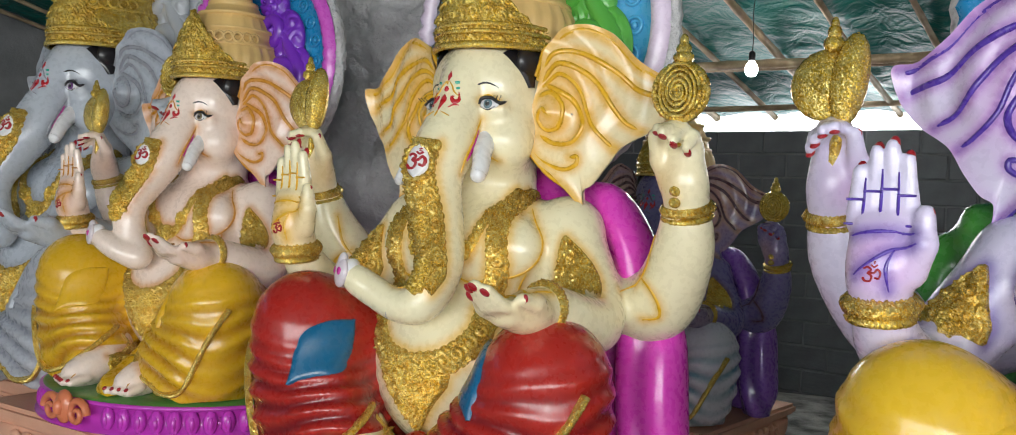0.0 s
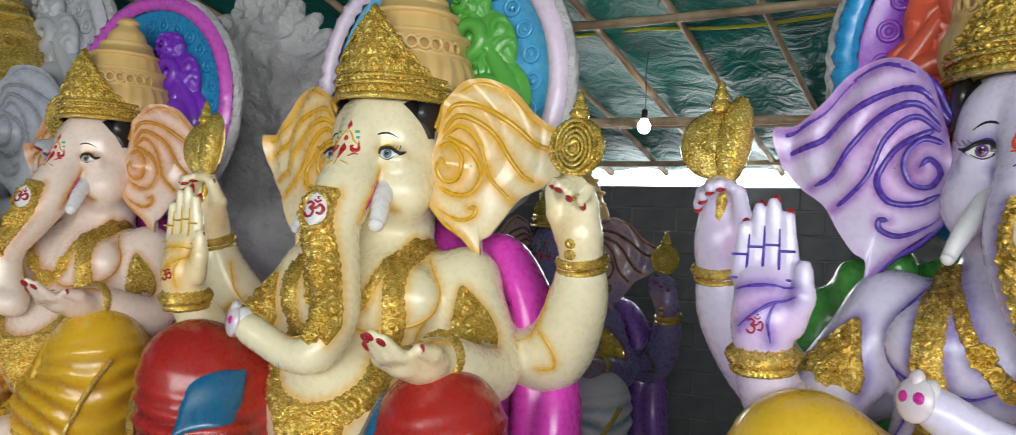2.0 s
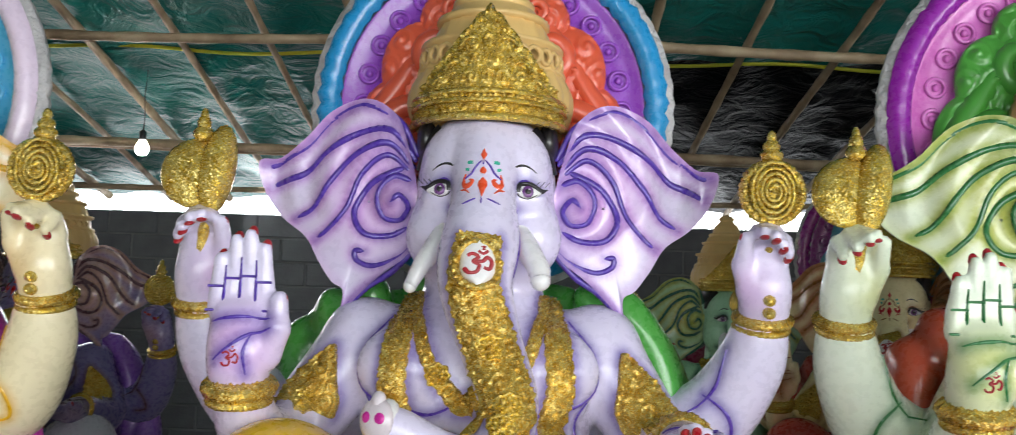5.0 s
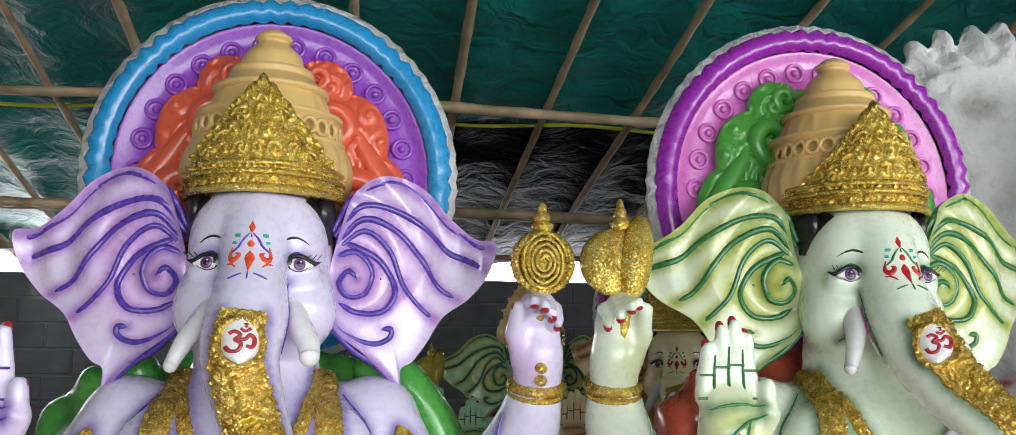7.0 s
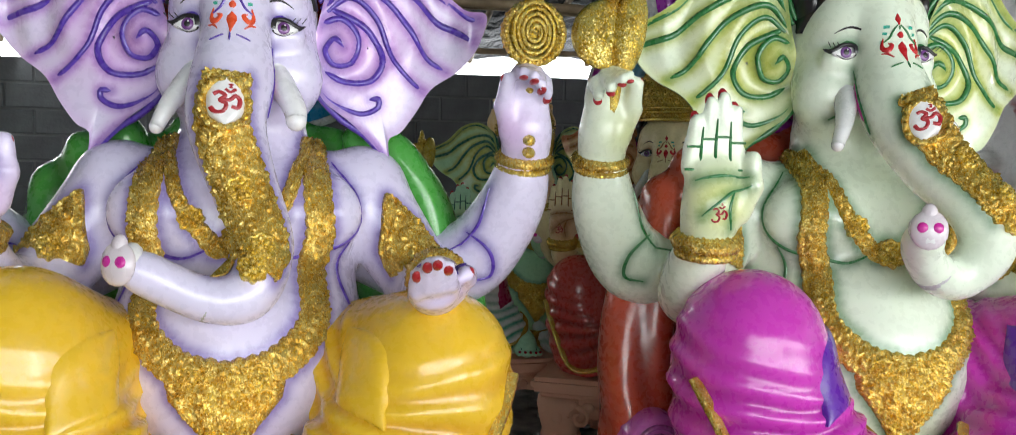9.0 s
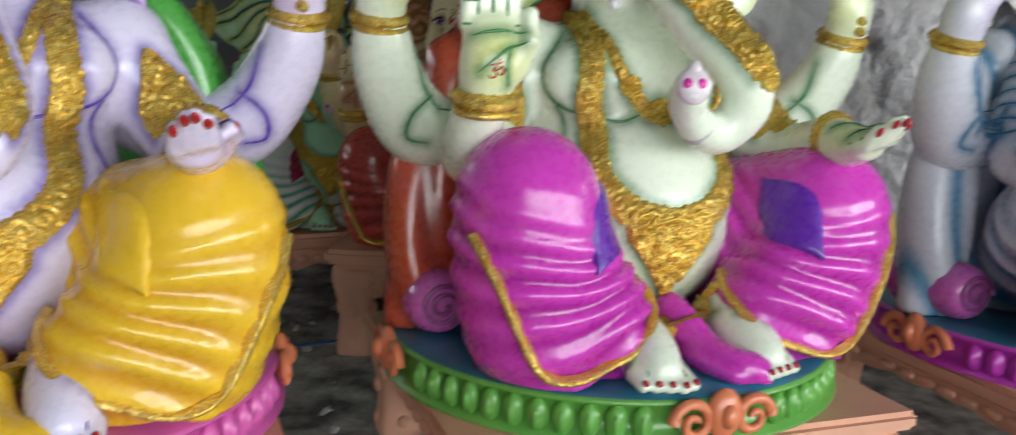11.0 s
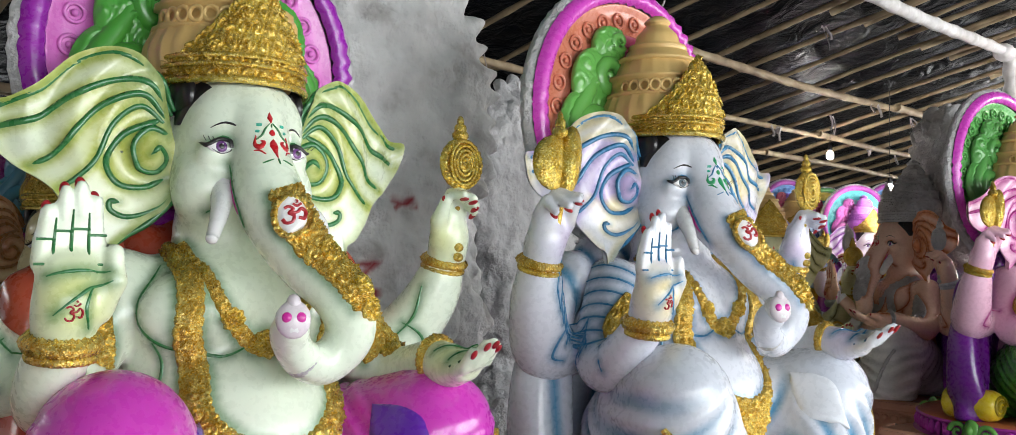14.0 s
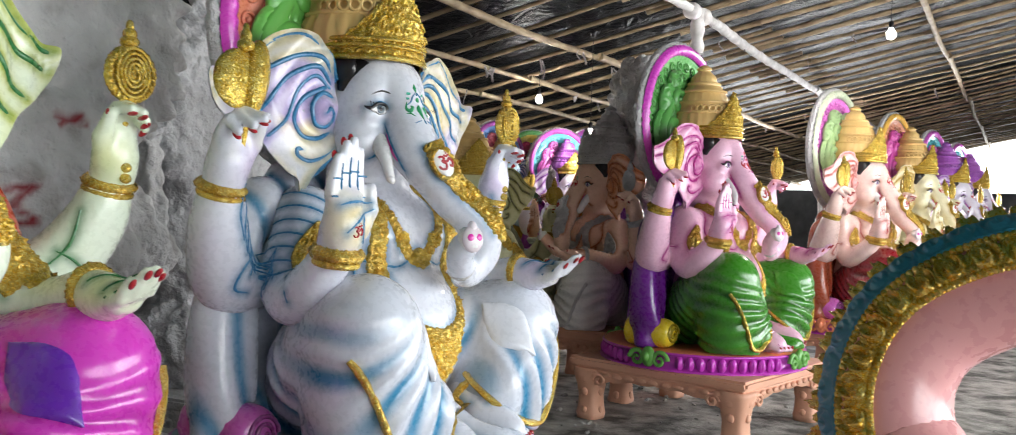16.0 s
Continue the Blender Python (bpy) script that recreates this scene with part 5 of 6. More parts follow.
# end walls and the far end of the shed
for name, p in (("wall_left_end", -9.5), ("wall_far_end", 30.0)):
    o = part(name, box_bm((-0.1, -16, -0.2), (0.1, 0, 2.3 if p > 0 else 3.2)), MORTAR)
    o.matrix_world = Matrix.Translation(spot(p, WALL_Q)) @ pose(0, 0, 0, 0, 0, TURN)
    tagged(o, "plain grey end wall of the shed", "wall", kind="structure")
o = part("backdrop", box_bm((-10, 2.2, -1), (40, 2.25, 6)), DAYLIGHT)
o.matrix_world = Matrix.Translation(spot(0, WALL_Q)) @ pose(0, 0, 0, 0, 0, TURN)
tagged(o, "bright overcast sky seen through the gap over the wall", "sky", kind="structure")
o = part("backdrop_far", box_bm((0, -20, -1), (0.05, 4, 6)), DAYLIGHT)
o.matrix_world = Matrix.Translation(spot(31.5, WALL_Q)) @ pose(0, 0, 0, 0, 0, TURN)
tagged(o, "bright overcast daylight outside the open end", "sky", kind="structure")

# roof: green tarpaulin on one side, black plastic on the other, over a bamboo frame
SEAM = 5.2


def sag(p, q):
    return roof_z(q) + 0.05 + 0.03 * noise.noise((p * 1.1, q * 1.1, 0)) + 0.02 * noise.noise((p * 1.5, q * 5, 4)) - 0.03 * abs(math.sin(p * math.pi / 0.53)) ** 2


sheet("ceiling_green", np.arange(-9.5, 3.75, 0.09), np.arange(RIDGE, SEAM + 0.3, 0.1), lambda p, q: sag(p, q), GREENTARP, "green tarpaulin roof sheet with wrinkles")
sheet("ceiling_green_low", np.arange(-9.5, 0.55, 0.07), np.arange(SEAM, WALL_Q + 0.5, 0.07), lambda p, q: sag(p, q) - 0.012, GREENTARP, "green tarpaulin roof sheet over the wall")
sheet("ceiling_black_low", np.arange(0.3, 34, 0.1), np.arange(SEAM, WALL_Q + 0.5, 0.07), lambda p, q: sag(p, q) - 0.015, BLACKTARP, "black shiny plastic roof sheet")
sheet("ceiling_black", np.arange(3.5, 34, 0.12), np.arange(RIDGE, SEAM + 0.3, 0.1), lambda p, q: sag(p, q) + 0.01, BLACKTARP, "black shiny plastic roof sheet")
sheet("ceiling_front", np.arange(-9.5, 34, 0.5), np.arange(-7.5, RIDGE + 0.35, 0.3), lambda p, q: sag(p, q) + 0.02, BLACKTARP, "black plastic roof sheet on the front slope")
cord = Cast()
for a, b in ((-9.0, 3.5),):
    ps = np.arange(a, b, 0.15)
    cord.tube([spot(p, SEAM + 0.02 * math.sin(p * 3), roof_z(SEAM) + 0.005 + 0.012 * math.sin(p * 5)) for p in ps], 0.011, 0, 6)
me = cord.to_mesh("roof_cord", 1)
me.materials[0] = enamel("yellow_hem", (0.5, 0.5, 0.03), rough=0.6, coat=0)
tagged(new("roof_cord", me), "yellow hem along the green tarpaulin's edge", "trim", kind="structure")


def bamboo(cast, a, b, r, slot=0, bow=0.0):
    a, b = Vector(a), Vector(b)
    n = max(6, int((b - a).length / 0.12))
    pts, rad = [], []
    for i in range(n + 1):
        u = i / n
        p = a.lerp(b, u)
        p.z += bow * math.sin(u * math.pi) + 0.01 * math.sin(u * 9 + a.x * 5)
        p.x += 0.012 * math.sin(u * 7 + a.y * 3)
        pts.append(p)
        rad.append(r * (1.0 - 0.2 * u) * (1.16 if i % 3 == 0 else 1.0))
    cast.tube(pts, rad, slot, 8)


frame_c = Cast()
p = -9.3
rng = random.Random(4)
while p < 32:
    j = rng.uniform(-0.06, 0.06)
    r = rng.uniform(0.021, 0.03)
    bamboo(frame_c, spot(p + j, WALL_Q + 0.35, roof_z(WALL_Q + 0.35) - 0.03), spot(p - j, 2.4, roof_z(2.4) - 0.03), r)
    bamboo(frame_c, spot(p + 0.1 + j, 3.1, roof_z(3.1) - 0.035), spot(p + 0.1 - j, RIDGE, roof_z(RIDGE) - 0.03), r)
    bamboo(frame_c, spot(p, RIDGE, roof_z(RIDGE) - 0.03), spot(p, -7.3, roof_z(-7.3) - 0.03), r)
    p += 0.53
for q, r in ((6.35, 0.035), (6.42, 0.024), (4.8, 0.03), (3.95, 0.036), (5.45, 0.03), (0.9, 0.035), (-3.0, 0.035)):
    for k in range(-2, 7):
        if q in (3.95, 5.45, 0.9) and k < 1:
            continue
        bamboo(frame_c, spot(k * 5.0 - 0.3, q, roof_z(q) - 0.085), spot(k * 5.0 + 5.0, q + 0.04, roof_z(q) - 0.09), r, bow=-0.03)
for k in range(-2, 7):
    bamboo(frame_c, spot(k * 5.0 - 0.3, WALL_Q - 0.02, EAVE - 0.06), spot(k * 5.0 + 5.0, WALL_Q + 0.02, EAVE - 0.06), 0.026)
me = frame_c.to_mesh("roof_frame", 1)
me.materials[0] = BAMBOO
tagged(new("roof_frame", me), "bamboo rafters and cross poles under the roof sheets", "roof frame", kind="structure")
beam_c = Cast()
for k in range(0, 6):
    bamboo(beam_c, spot(4.5 + k * 5.0, 2.65, roof_z(2.65) - 0.13), spot(9.7 + k * 5.0, 2.65, roof_z(2.65) - 0.13), 0.05, bow=-0.04)
me = beam_c.to_mesh("roof_beam", 1)
me.materials[0] = WHITEPOLE
tagged(new("roof_beam", me), "limewashed bamboo main beam along the shed", "beam", kind="structure")


def post(p, q, top, r=0.05, lean=0.0, mat=WHITEPOLE, label="whitewashed bamboo post carrying the roof beam"):
    c = Cast()
    bamboo(c, spot(p, q, -0.15), spot(p + lean, q, top), r)
    pts = [spot(p + lean * 0.93, q, top - 0.42 + 0.07 * i) for i in range(7)]
    c.tube(pts, [r * (1.25 + 0.25 * math.sin(i * 2.3)) for i in range(7)], 0, 10)
    for s in (-1, 1):
        c.ball(spot(p + lean + s * 0.16, q, top - 0.05), (0.11, 0.09, 0.08), 0, (10, 20 * s, 0), 10)
    me = c.to_mesh("post", 1)
    me.materials[0] = mat
    tagged(new("post", me), label, "post", "roof posts", kind="structure")


for p in (9.1, 15.2, 21.0, 26.5):
    post(p, 2.65, roof_z(2.65) - 0.1, 0.05, -0.1 if p < 10 else 0.1)
post(-4.05, 5.2, roof_z(5.2), 0.045, 0.05)
post(-1.0, -3.0, roof_z(-3.0), 0.045)
post(9.0, -3.0, roof_z(-3.0), 0.045)

# rags and string ends hanging from the poles
rags = Cast()
rng = random.Random(9)
for i in range(46):
    p, q = rng.uniform(4, 18), rng.uniform(1.0, 6.0)
    z = roof_z(q) - 0.09
    if i % 2:
        q2 = rng.choice([3.95, 2.65, 4.8])
        z = roof_z(q2) - 0.1
        q = q2
    for k in range(rng.randint(1, 3)):
        a = spot(p + 0.03 * k, q, z)
        ln = rng.uniform(0.06, 0.22)
        pts = [a + Vector((0.02 * math.sin(u * 4 + k), 0.02 * math.cos(u * 3 + i), -u * ln)) for u in np.linspace(0, 1, 5)]
        rags.tube(pts, rng.uniform(0.003, 0.014), 0, 5)
me = rags.to_mesh("rag_ties", 1)
me.materials[0] = rough_stuff("faded_rag", [(0.3, (0.2, 0.17, 0.18)), (0.7, (0.5, 0.46, 0.46))], 3, 0.9)
tagged(new("rag_ties", me), "faded rags and string ends tied to the bamboo", "rag", kind="stuff")


def bulb(x, y, z, top, watts=45):
    root = new("hanging_bulb")
    root.location = (x, y, z)
    b = Cast()
    b.lathe((0, 0, 0), catmull([(0.001, -0.072), (0.027, -0.062), (0.04, -0.035), (0.036, -0.008), (0.02, 0.018), (0.015, 0.03)], 3), 0, 16)
    me = b.to_mesh("bulb", 1)
    me.materials[0] = GLOWBULB
    new("bulb", me).parent = root
    b = Cast()
    b.lathe((0, 0, 0), [(0.019, 0.025), (0.021, 0.03), (0.021, 0.075), (0.012, 0.085), (0.003, 0.088)], 0, 14)
    me = b.to_mesh("lamp_holder", 1)
    me.materials[0] = BLACK
    new("lamp_holder", me).parent = root
    b = Cast()
    b.tube([(0.004 * math.sin(u * 8), 0, 0.085 + u * (top - z - 0.085)) for u in np.linspace(0, 1, 8)], 0.003, 0, 5)
    me = b.to_mesh("cord", 1)
    me.materials[0] = BLACK
    new("cord", me).parent = root
    tagged(root, "lit white bulb hanging from the roof on a cord", "bulb", "hanging bulbs")
    lamp = bpy.data.lights.new("bulb_light", "POINT")
    lamp.energy, lamp.shadow_soft_size, lamp.color = watts, 0.04, (1.0, 0.96, 0.9)
    lo = new("bulb_light", lamp)
    lo.location = (x, y, z - 0.11)


for x, y, z in ((1.49, 5.67, 2.36), (10.5, -2.07, 2.66), (9.3, -2.4, 2.2), (12.9, -5.2, 2.0), (7.7, -4.6, 3.0), (14.4, -8.0, 2.2)):
    q = Vector((x, y, 0)).dot(IN)
    bulb(x, y, z, roof_z(q) - 0.02, 11 if x < 3 else 70 if x < 8 else 24)

# ---- pedestals and lotus plinths ----
PED_TOP = 0.345


def leg_bm():
    """A carved scroll leg: a stack of bulging rings, square in plan, with scroll bosses."""
    bm = bmesh.new()
    prof = [(0.085, -0.11), (0.092, -0.07), (0.082, -0.02), (0.078, 0.06), (0.09, 0.14), (0.105, 0.19), (0.112, 0.23), (0.108, 0.262)]
    rings = []
    for r, z in prof:
        rings.append([bm.verts.new((r * (abs(math.cos(a)) ** 0.5) * math.copysign(1, math.cos(a)), r * (abs(math.sin(a)) ** 0.5) * math.copysign(1, math.sin(a)), z)) for a in [2 * math.pi * (i + 0.5) / 16 for i in range(16)]])
    for a, b in zip(rings[:-1], rings[1:]):
        for i in range(16):
            bm.faces.new((a[i], a[(i + 1) % 16], b[(i + 1) % 16], b[i]))
    bm.faces.new(rings[0][::-1])
    bm.faces.new(rings[-1])
    for sx, sy in ((1, 0), (-1, 0), (0, 1), (0, -1)):
        for dz, r in ((0.2, 0.045), (0.09, 0.03), (-0.04, 0.026)):
            bmesh.ops.create_uvsphere(bm, u_segments=10, v_segments=6, radius=r, matrix=Matrix.Translation((sx * 0.085, sy * 0.085, dz)) @ Matrix.Diagonal((0.55 if sx else 1, 0.55 if sy else 1, 1, 1)))
    return bm


def scroll_bm(size):
    c = Cast()
    u = np.linspace(0, 1, 30)
    for s in (-1, 1):
        a = u * 9
        c.tube(np.stack([s * (0.5 * size + 0.34 * size * (1 - 0.85 * u) * np.cos(a)), -0.006 - 0.01 * u, 0.34 * size * (1 - 0.85 * u) * np.sin(a)], -1), 0.09 * size * (1.1 - 0.5 * u), 0, 7)
    c.ball((0, -0.01, 0.1 * size), (0.3 * size, 0.03, 0.4 * size), 0)
    c.ball((0, -0.03, 0.1 * size), (0.14 * size, 0.03, 0.2 * size), 0)
    return c




def pedestal(x, y, turn, side=1.25, mat=TERRA, label="terracotta pink carved plaster pedestal on four scroll legs"):
    root = new("pedestal")
    h = side / 2
    part("top_slab", box_bm((-h, -h, 0.285), (h, h, PED_TOP), 0.018, 2), mat, root)
    part("moulding", box_bm((-h + 0.04, -h + 0.04, 0.262), (h - 0.04, h - 0.04, 0.285), 0.008), mat, root)
    first = None
    for sx in (-1, 1):
        for sy in (-1, 1):
            if first is None:
                leg = part("leg", leg_bm(), mat, root, smooth=True)
                first = leg.data
            else:
                leg = new("leg", first)
                leg.parent = root
            leg.location = (sx * (h - 0.13), sy * (h - 0.13), 0)
    apron = None
    for k in range(4):
        if apron is None:
            c = Cast()
            u = np.linspace(-1, 1, 33)
            w = h - 0.16
            low = 0.262 - 0.05 - 0.075 * np.abs(u) ** 3 - 0.012 * np.abs(np.sin(u * 9))
            f = np.stack([np.stack([u * w, 0 * u - h + 0.055, low], -1), np.stack([u * w, 0 * u - h + 0.04, (low + 0.262) / 2], -1), np.stack([u * w, 0 * u - h + 0.05, 0 * u + 0.264], -1)])
            c.grid(f[:, ::1], 0)
            c.grid(np.stack([f[2] + (0, 0.07, 0), f[0] + (0, 0.07, 0), f[0]]), 0)
            for i in range(11):
                c.ball(((i - 5) * w / 5.6, -h + 0.035, 0.235), (w / 13, 0.014, 0.02), 0, (0, 0, 0), 8)
            for s in (-1, 1):
                uu = np.linspace(0, 1, 26)
                a = uu * 8
                c.tube(np.stack([s * (w * 0.82 + 0.055 * (1 - 0.8 * uu) * np.cos(a)), -h + 0.035 + 0 * uu, 0.19 + 0.05 * (1 - 0.8 * uu) * np.sin(a)], -1), 0.012, 0, 6)
            me = c.to_mesh("apron", 1)
            me.materials[0] = mat
            ap = new("apron", me)
            apron = me
        else:
            ap = new("apron", apron)
        ap.parent = root
        ap.rotation_euler = (0, 0, k * math.pi / 2)
    root.matrix_world = pose(x, y, 0, 0, 0, turn)
    return tagged(root, label, "pedestal", "carved pedestals")




def plinth(x, y, turn, top_mat, petal_mat, boss_mat, label, r=0.74, lift=0.0):
    root = new("lotus_plinth")
    h = BASE - PED_TOP
    c = Cast()
    c.lathe((0, 0, 0), [(0.001, h - 0.002), (r * 0.8, h - 0.002), (r * 0.97, h - 0.006), (r * 0.985, h - 0.016)], 0, 64)
    me = c.to_mesh("top_face", 1)
    me.flip_normals()
    me.materials[0] = top_mat
    new("top_face", me).parent = root
    c = Cast()
    c.lathe((0, 0, 0), [(r * 0.98, h - 0.012), (r, h - 0.02), (r * 0.985, h - 0.03), (r * 0.96, h - 0.04), (r * 0.96, 0.012), (r * 1.02, 0.008), (r * 1.02, 0.0), (0.01, 0.0)], 0, 72)
    me = c.to_mesh("rim", 1)
    me.flip_normals()
    me.materials[0] = petal_mat
    new("rim", me).parent = root
    c = Cast()
    c.ball((0, -r * 0.975, h * 0.42), (0.031, 0.022, h * 0.36), 0, (0, 0, 0), 10)
    c.ball((0, -r * 0.99, h * 0.4), (0.016, 0.018, h * 0.24), 0, (0, 0, 0), 8)
    me = c.to_mesh("petal", 1)
    me.materials[0] = petal_mat
    n = 64
    for i in range(n):
        a = 360 * i / n
        if min(abs(a - b) for b in (0, 90, 180, 270, 360)) < 16:
            continue
        o = new("petal", me)
        o.parent = root
        o.rotation_euler = (0, 0, radians(a))
    me = scroll_bm(0.18).to_mesh("scroll_boss", 1)
    me.materials[0] = boss_mat
    for k in range(4):
        o = new("scroll_boss", me)
        o.parent = root
        a = k * math.pi / 2
        o.location = (r * 1.0 * math.sin(a), -r * 1.0 * math.cos(a), h * 0.5)
        o.rotation_euler = (0, 0, a)
    root.matrix_world = pose(x, y, PED_TOP + lift, 0, 0, turn)
    return tagged(root, label, "plinth", "lotus plinths")


MAGENTA = enamel("magenta_enamel", (0.5, 0.04, 0.45), rough=0.35)
GRASS = enamel("grass_green_enamel", (0.12, 0.36, 0.06), rough=0.4)
SEABLUE = enamel("sea_blue_enamel", (0.02, 0.16, 0.26), rough=0.35, spread=0.3)
LEAF = enamel("leaf_green_enamel", (0.08, 0.24, 0.05), rough=0.4, spread=0.3)
PINKTOP = enamel("pink_enamel", (0.55, 0.1, 0.35), rough=0.35, spread=0.2)
CORAL = enamel("coral_enamel", (0.68, 0.2, 0.09), rough=0.4)
for x, y, turn, top, pet, boss, label in (
        (1.60, 2.16, -37, PINKTOP, PINKTOP, CORAL, "pink lotus plinth with coral scrolls under the lavender statue"),
        (-0.058, 3.364, -35, LEAF, MAGENTA, CORAL, "green and magenta lotus plinth under the cream statue"),
        (-1.40, 4.455, -33, LEAF, MAGENTA, CORAL, "green-topped lotus plinth with magenta petals and coral scrolls"),
        (3.03, 1.02, -39.5, SEABLUE, GRASS, CORAL, "sea blue plinth with grass green fringe and coral scrolls"),
        (4.27, -0.356, -40, SEABLUE, MAGENTA, CORAL, "speckled plinth with magenta petals under the pearl statue"),
        (7.02, -2.8, -48, CORAL, MAGENTA, GRASS, "coral plinth with magenta petals and green scrolls")):
    high = 0.077 if x == -1.40 else 0.0
    plinth(x, y, turn, top, pet, boss, label, lift=high)
    base = pedestal(x, y, turn, 1.42)
    base.scale.z = (PED_TOP + high + 0.11) / (PED_TOP + 0.11)
    base.location.z = 0.11 * (base.scale.z - 1)
for x, y, turn in ((8.9, -5.0, -50), (10.5, -6.55, -50), (12.2, -8.1, -50), (13.9, -9.6, -50)):
    plinth(x, y, turn, CORAL, MAGENTA, CORAL, "magenta lotus plinth of a statue further down the row")
    pedestal(x, y, turn)
for x, y, turn in ((8.26, -2.3, -40), (4.1, 3.35, -30), (4.2, 2.42, -62), (0.95, 5.25, -40), (-2.33, 5.25, -33), (8.3, -1.15, -40)):
    o = pedestal(x, y, turn, 1.15)
    o.scale = (1, 1, {8.26: 1.28, 4.1: 1.2, 4.2: 1.2, 0.95: 1.0, -2.33: 1.28, 8.3: 1.0}[x])
bench = new("display_bench")
for k in range(3):
    b = part("bench_top", box_bm((-1.1, k * 0.34 - 0.5, 0.66), (1.1, k * 0.34 - 0.18, 0.7), 0.006), BAMBOO, bench)
for sx in (-1, 1):
    for sy in (-1, 1):
        part("leg", box_bm((sx * 0.95 - 0.05, sy * 0.4 - 0.05, -0.13), (sx * 0.95 + 0.05, sy * 0.4 + 0.05, 0.66), 0.006), BAMBOO, bench)
bench.matrix_world = pose(9.9, -1.65, 0, 0, 0, 81)
bench.scale = (1, 1, 1.1)
tagged(bench, "rough plank bench carrying small painted statues", "bench")

# ---- unpainted plaster castings with raw rough backs ----


def raw_mould(name, seed):
    c = Clay((-0.8, -0.5, -0.02), (0.8, 0.6, 2.35), 0.017)
    c.egg((0, 0.2, 1.6), (0.6, 0.13, 0.66), 0.05).egg((0, 0.1, 0.85), (0.46, 0.3, 0.5), 0.12).egg((0, 0.0, 1.4), (0.26, 0.26, 0.34), 0.1)
    c.egg((0, 0.05, 0.2), (0.6, 0.42, 0.32), 0.1)
    for s in (-1, 1):
        c.limb([(s * 0.36, 0.05, 0.95, 0.14), (s * 0.58, 0.0, 0.68, 0.13), (s * 0.68, -0.1, 0.95, 0.08), (s * 0.68, -0.1, 1.15, 0.07)], 0.06)
        c.egg((s * 0.42, 0.0, 1.3), (0.26, 0.06, 0.24), 0.06)
    v, f = c.mesh()
    n = c.normal(v)
    d = 1.3 * np.array([0.05 * noise.noise((x * 2.3 + seed, y * 2.3, z * 2.3)) + 0.03 * noise.noise((x * 7, y * 7 + seed, z * 7)) + 0.024 * noise.noise((x * 17, y * 17, z * 17 + seed)) for x, y, z in v])
    edge = np.clip((np.hypot(v[:, 0], v[:, 2] - 1.6) - 0.5) / 0.1, 0, 1) * (v[:, 2] > 1.2)
    ang = np.arctan2(v[:, 2] - 1.6, v[:, 0])
    v = v + n * (d + edge * 0.03 * np.sin(ang * 34))[:, None]
    v[:, 2] = np.maximum(v[:, 2], 0)
    cast = Cast()
    red = np.zeros(len(v))
    for pts in ([(0.3, 1.2), (0.3, 1.1)], [(0.3, 1.19), (0.22, 1.2), (0.2, 1.17)], [(0.02, 1.19), (-0.1, 1.17)], [(0.0, 1.16), (-0.08, 1.2)], [(0.2, 0.93), (0.1, 0.94), (0.18, 0.88), (0.1, 0.83), (0.2, 0.82)]):
        for a, b in catmull(pts, 12):
            red = np.maximum(red, np.exp(-((v[:, 0] - a) ** 2 + (v[:, 2] - b) ** 2) / 0.012 ** 2) * (v[:, 1] > 0.1))
    cast.add(v, f, 0, red)
    return cast.to_mesh(name, 1)


RAW_A, RAW_B = raw_mould("raw_casting", 3.0), raw_mould("raw_casting_b", 8.0)
for mesh, mat, x, y, z, turn, size, label in (
        (RAW_A, PLASTER, -0.72, 5.35, 0.35, 147, 1.08, "unpainted grey plaster casting seen from its rough back"),
        (RAW_B, DARKPLASTER, 4.72, 1.22, 0.3, 140, 1.2, "large stained plaster casting with rough back and red scribbles"),
        (RAW_B, PLASTER, 6.4, 0.75, 0.3, 150, 1.05, "unpainted pale plaster casting with rough surface")):
    ob = new("plaster_casting", mesh)
    ob.matrix_world = pose(x, y, z, 0, 0, turn) @ Matrix.Scale(size, 4)
    ob.material_slots[0].link = "OBJECT"
    ob.material_slots[0].material = mat
    tagged(ob, label, "statue", "unpainted castings")
    o = pedestal(x, y, turn, 1.2, DARKPLASTER, "grey plaster pedestal under an unpainted casting")
    o.scale = (1, 1, (z + 0.1) / (PED_TOP + 0.1) if z != 0.345 else 1)
    o.location.z = 0.1 * o.scale.z - 0.1

# rough tall halo slab, not yet painted, behind the orange statue
slab = Clay((-0.75, -0.3, -0.05), (0.75, 0.3, 2.5), 0.024)
slab.egg((0, 0, 1.62), (0.56, 0.15, 0.74), 0.05).egg((0, 0.02, 0.6), (0.42, 0.17, 0.75), 0.15)
v, f = slab.mesh()
d = np.array([0.07 * noise.noise((x * 2.6, y * 2.6, z * 2.6)) + 0.045 * noise.noise((x * 8, y * 8, z * 8)) for x, y, z in v])
v = v + slab.normal(v) * (d + 0.03 * np.clip((np.hypot(v[:, 0], v[:, 2] - 1.62) - 0.5) / 0.1, 0, 1) * np.sin(np.arctan2(v[:, 2] - 1.62, v[:, 0]) * 30))[:, None]
v[:, 2] = np.maximum(v[:, 2], 0)
slab_cast = Cast()
slab_cast.add(v, f, 0)
me = slab_cast.to_mesh("plaster_halo", 1)
me.materials[0] = PLASTER
ob = new("plaster_halo", me)
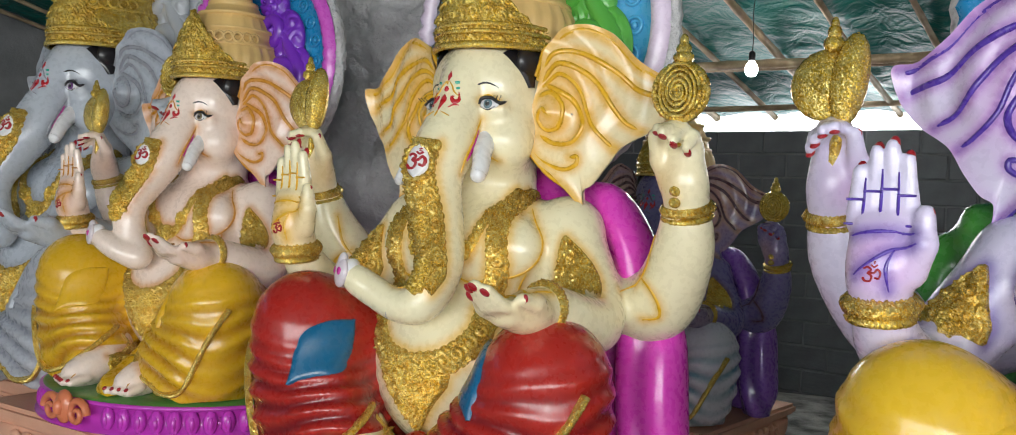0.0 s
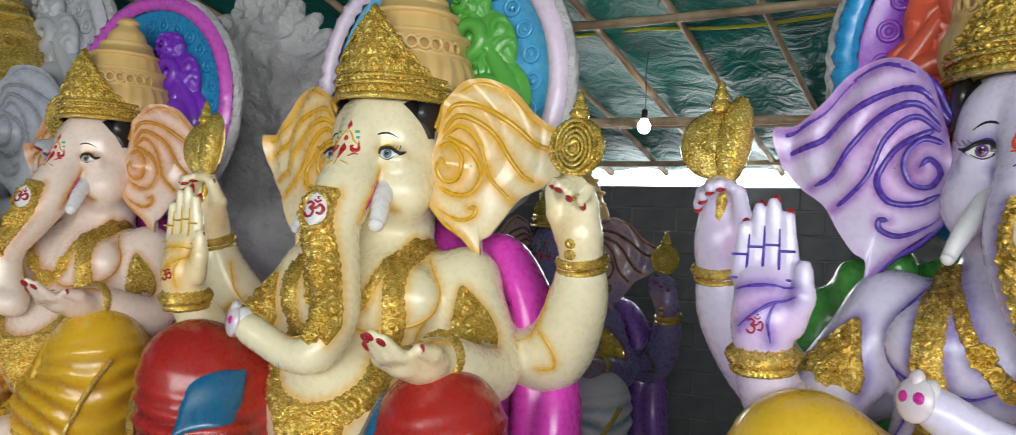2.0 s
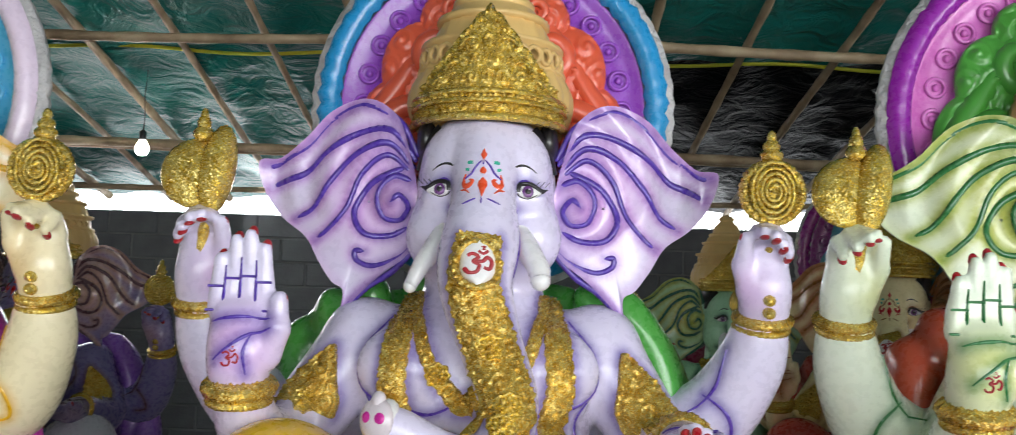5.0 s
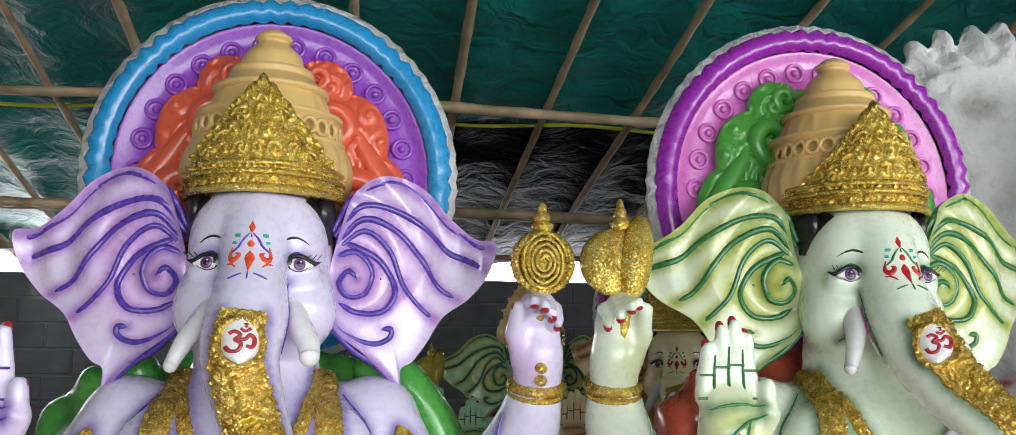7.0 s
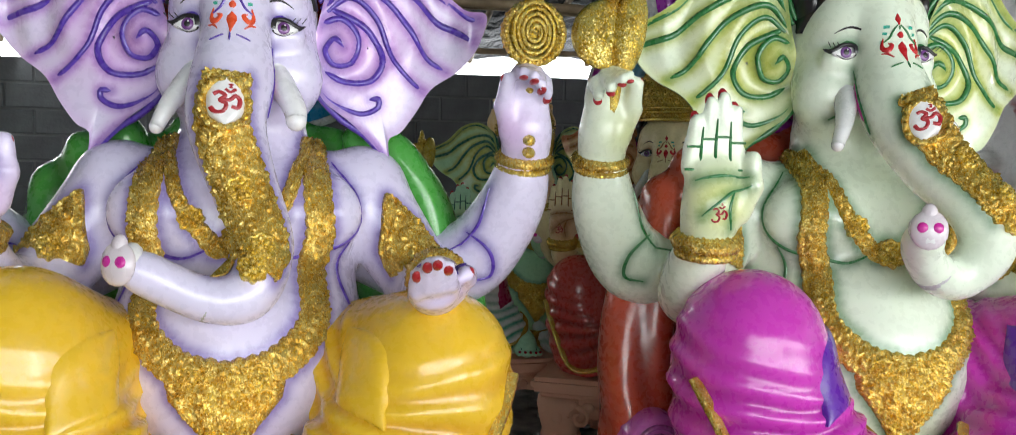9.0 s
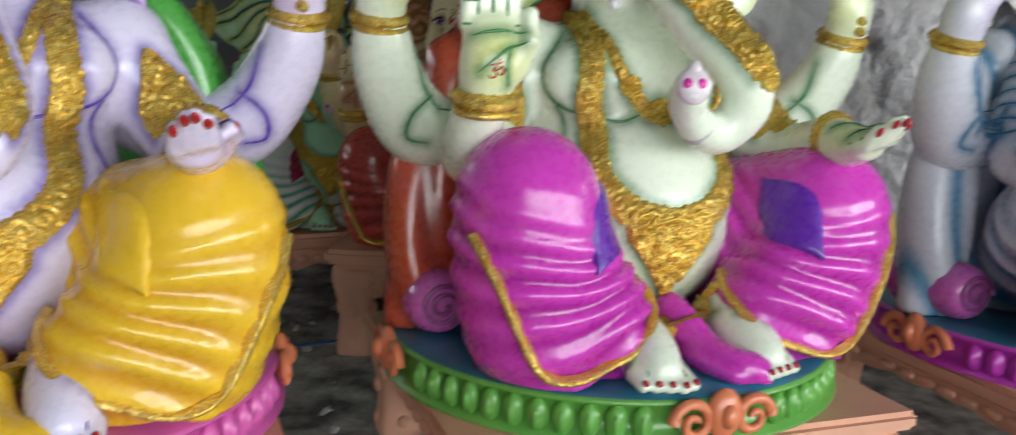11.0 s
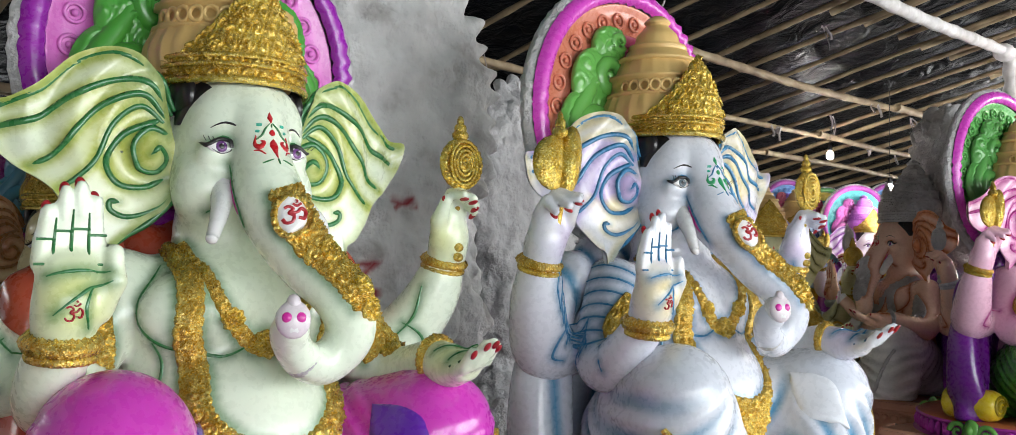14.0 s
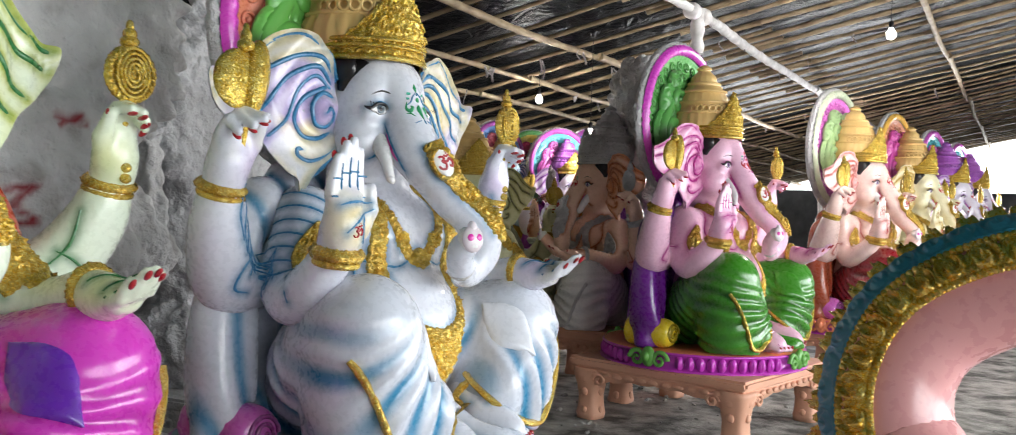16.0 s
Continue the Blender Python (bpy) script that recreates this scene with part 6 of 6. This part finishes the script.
ob.matrix_world = pose(8.36, -2.62, 0.43, 0, 0, -165)
tagged(ob, "tall rough unpainted grey plaster halo behind the orange statue", "halo")

# ---- big curled trunk of a larger statue beside the aisle ----
c = Cast()
TRUNK = [(2.005, -1.464, -0.12), (1.945, -1.414, 0.5), (1.885, -1.364, 0.916), (1.93, -1.337, 1.025), (1.946, -1.343, 1.123), (1.932, -1.387, 1.218), (1.885, -1.467, 1.283), (1.819, -1.557, 1.322)]
CURL = (1.852, -1.475, 1.106)
path = catmull(TRUNK, 12)
c.tube(path, np.interp(np.linspace(0, 1, len(path)), [0, 0.3, 0.6, 1], [0.16, 0.11, 0.1, 0.1]), 0, 28)
field = Clay((1.4, -2.0, -0.3), (2.4, -1.0, 1.6), 0.015)
for a, b in zip(path[:-1:2], path[2::2]):
    field.rod(a, b, 0.1, 0.1, 0.02)
view = np.array((0.4, -0.45, 1.4))


def round_tube(deg):
    """Points on the tube's skin, turned from the aisle's side towards the outer side of the curl."""
    out = []
    for p in path[10::4]:
        u = (p - np.array(CURL)) / np.linalg.norm(p - np.array(CURL))
        w = (view - p) / np.linalg.norm(view - p)
        out.append(p + 0.1 * (math.cos(radians(deg)) * w + math.sin(radians(deg)) * u))
    return out


c.band(field, round_tube(62), 0.078, 0.008, 1, 9, relief=0.002, n=4)
c.band(field, round_tube(28), 0.042, 0.012, 2, 9, relief=0.005, waves=0.02, n=4)
c.band(field, round_tube(92), 0.03, 0.014, 2, 7, relief=0.005, waves=0.03, n=4)
for deg in (45, 16):
    for p in catmull(round_tube(deg), 5):
        c.ball(field.onto(np.array([p]))[0], 0.0075, 2, (0, 0, 0), 8)
me = c.to_mesh("big_trunk", 3)
me.materials[0], me.materials[1], me.materials[2] = enamel("salmon_pink_enamel", (0.75, 0.36, 0.36), spread=0.05), enamel("turquoise_beading", (0.03, 0.22, 0.36), rough=0.45, fine=0.8), GOLD
BIG = tagged(new("big_statue_trunk", me), "large salmon pink curled trunk with turquoise and gold border", "statue")
trunk_base = pedestal(2.02, -1.5, -20, 0.6)
trunk_base.scale = (1, 1, 0.3)
trunk_base.location.z = -0.08

# ---- rubble and scraps on the floor ----
rub = Cast()
rng = random.Random(21)
for i in range(420):
    if i < 260:
        x, y = rng.uniform(2.0, 5.2), rng.uniform(1.4, 5.0)
    else:
        x, y = rng.uniform(5.0, 10.0), rng.uniform(-5.0, -1.0)
    v = Vector((x, y, 0))
    s = rng.uniform(0.006, 0.03) * (1.6 if i % 17 == 0 else 1)
    rub.ball((x, y, floor_z(v.dot(ALONG), v.dot(IN)) + s * 0.25), (s * rng.uniform(0.8, 1.6), s, s * 0.55), 0, (rng.uniform(-30, 30), rng.uniform(-30, 30), rng.uniform(0, 180)), 6)
me = rub.to_mesh("rubble", 1, smooth=False)
me.materials[0] = rough_stuff("plaster_rubble", [(0.35, (0.12, 0.115, 0.11)), (0.65, (0.55, 0.53, 0.5))], 7.0, 0.9)
tagged(new("rubble", me), "crumbs of plaster and stone on the floor", "rubble", kind="stuff")
rope = Cast()
rope.tube([(2.2 + 0.5 * i, 3.1 - 0.12 * i + 0.1 * math.sin(i * 1.3), floor_z(*(lambda w: (w.dot(ALONG), w.dot(IN)))(Vector((2.2 + 0.5 * i, 3.1 - 0.12 * i, 0)))) + 0.025) for i in range(9)], 0.008, 0, 6)
me = rope.to_mesh("cord_on_floor", 1)
me.materials[0] = enamel("blue_cord", (0.02, 0.06, 0.25), rough=0.6, coat=0)
tagged(new("electric_cord", me), "blue electric cord lying across the dusty floor", "cord")
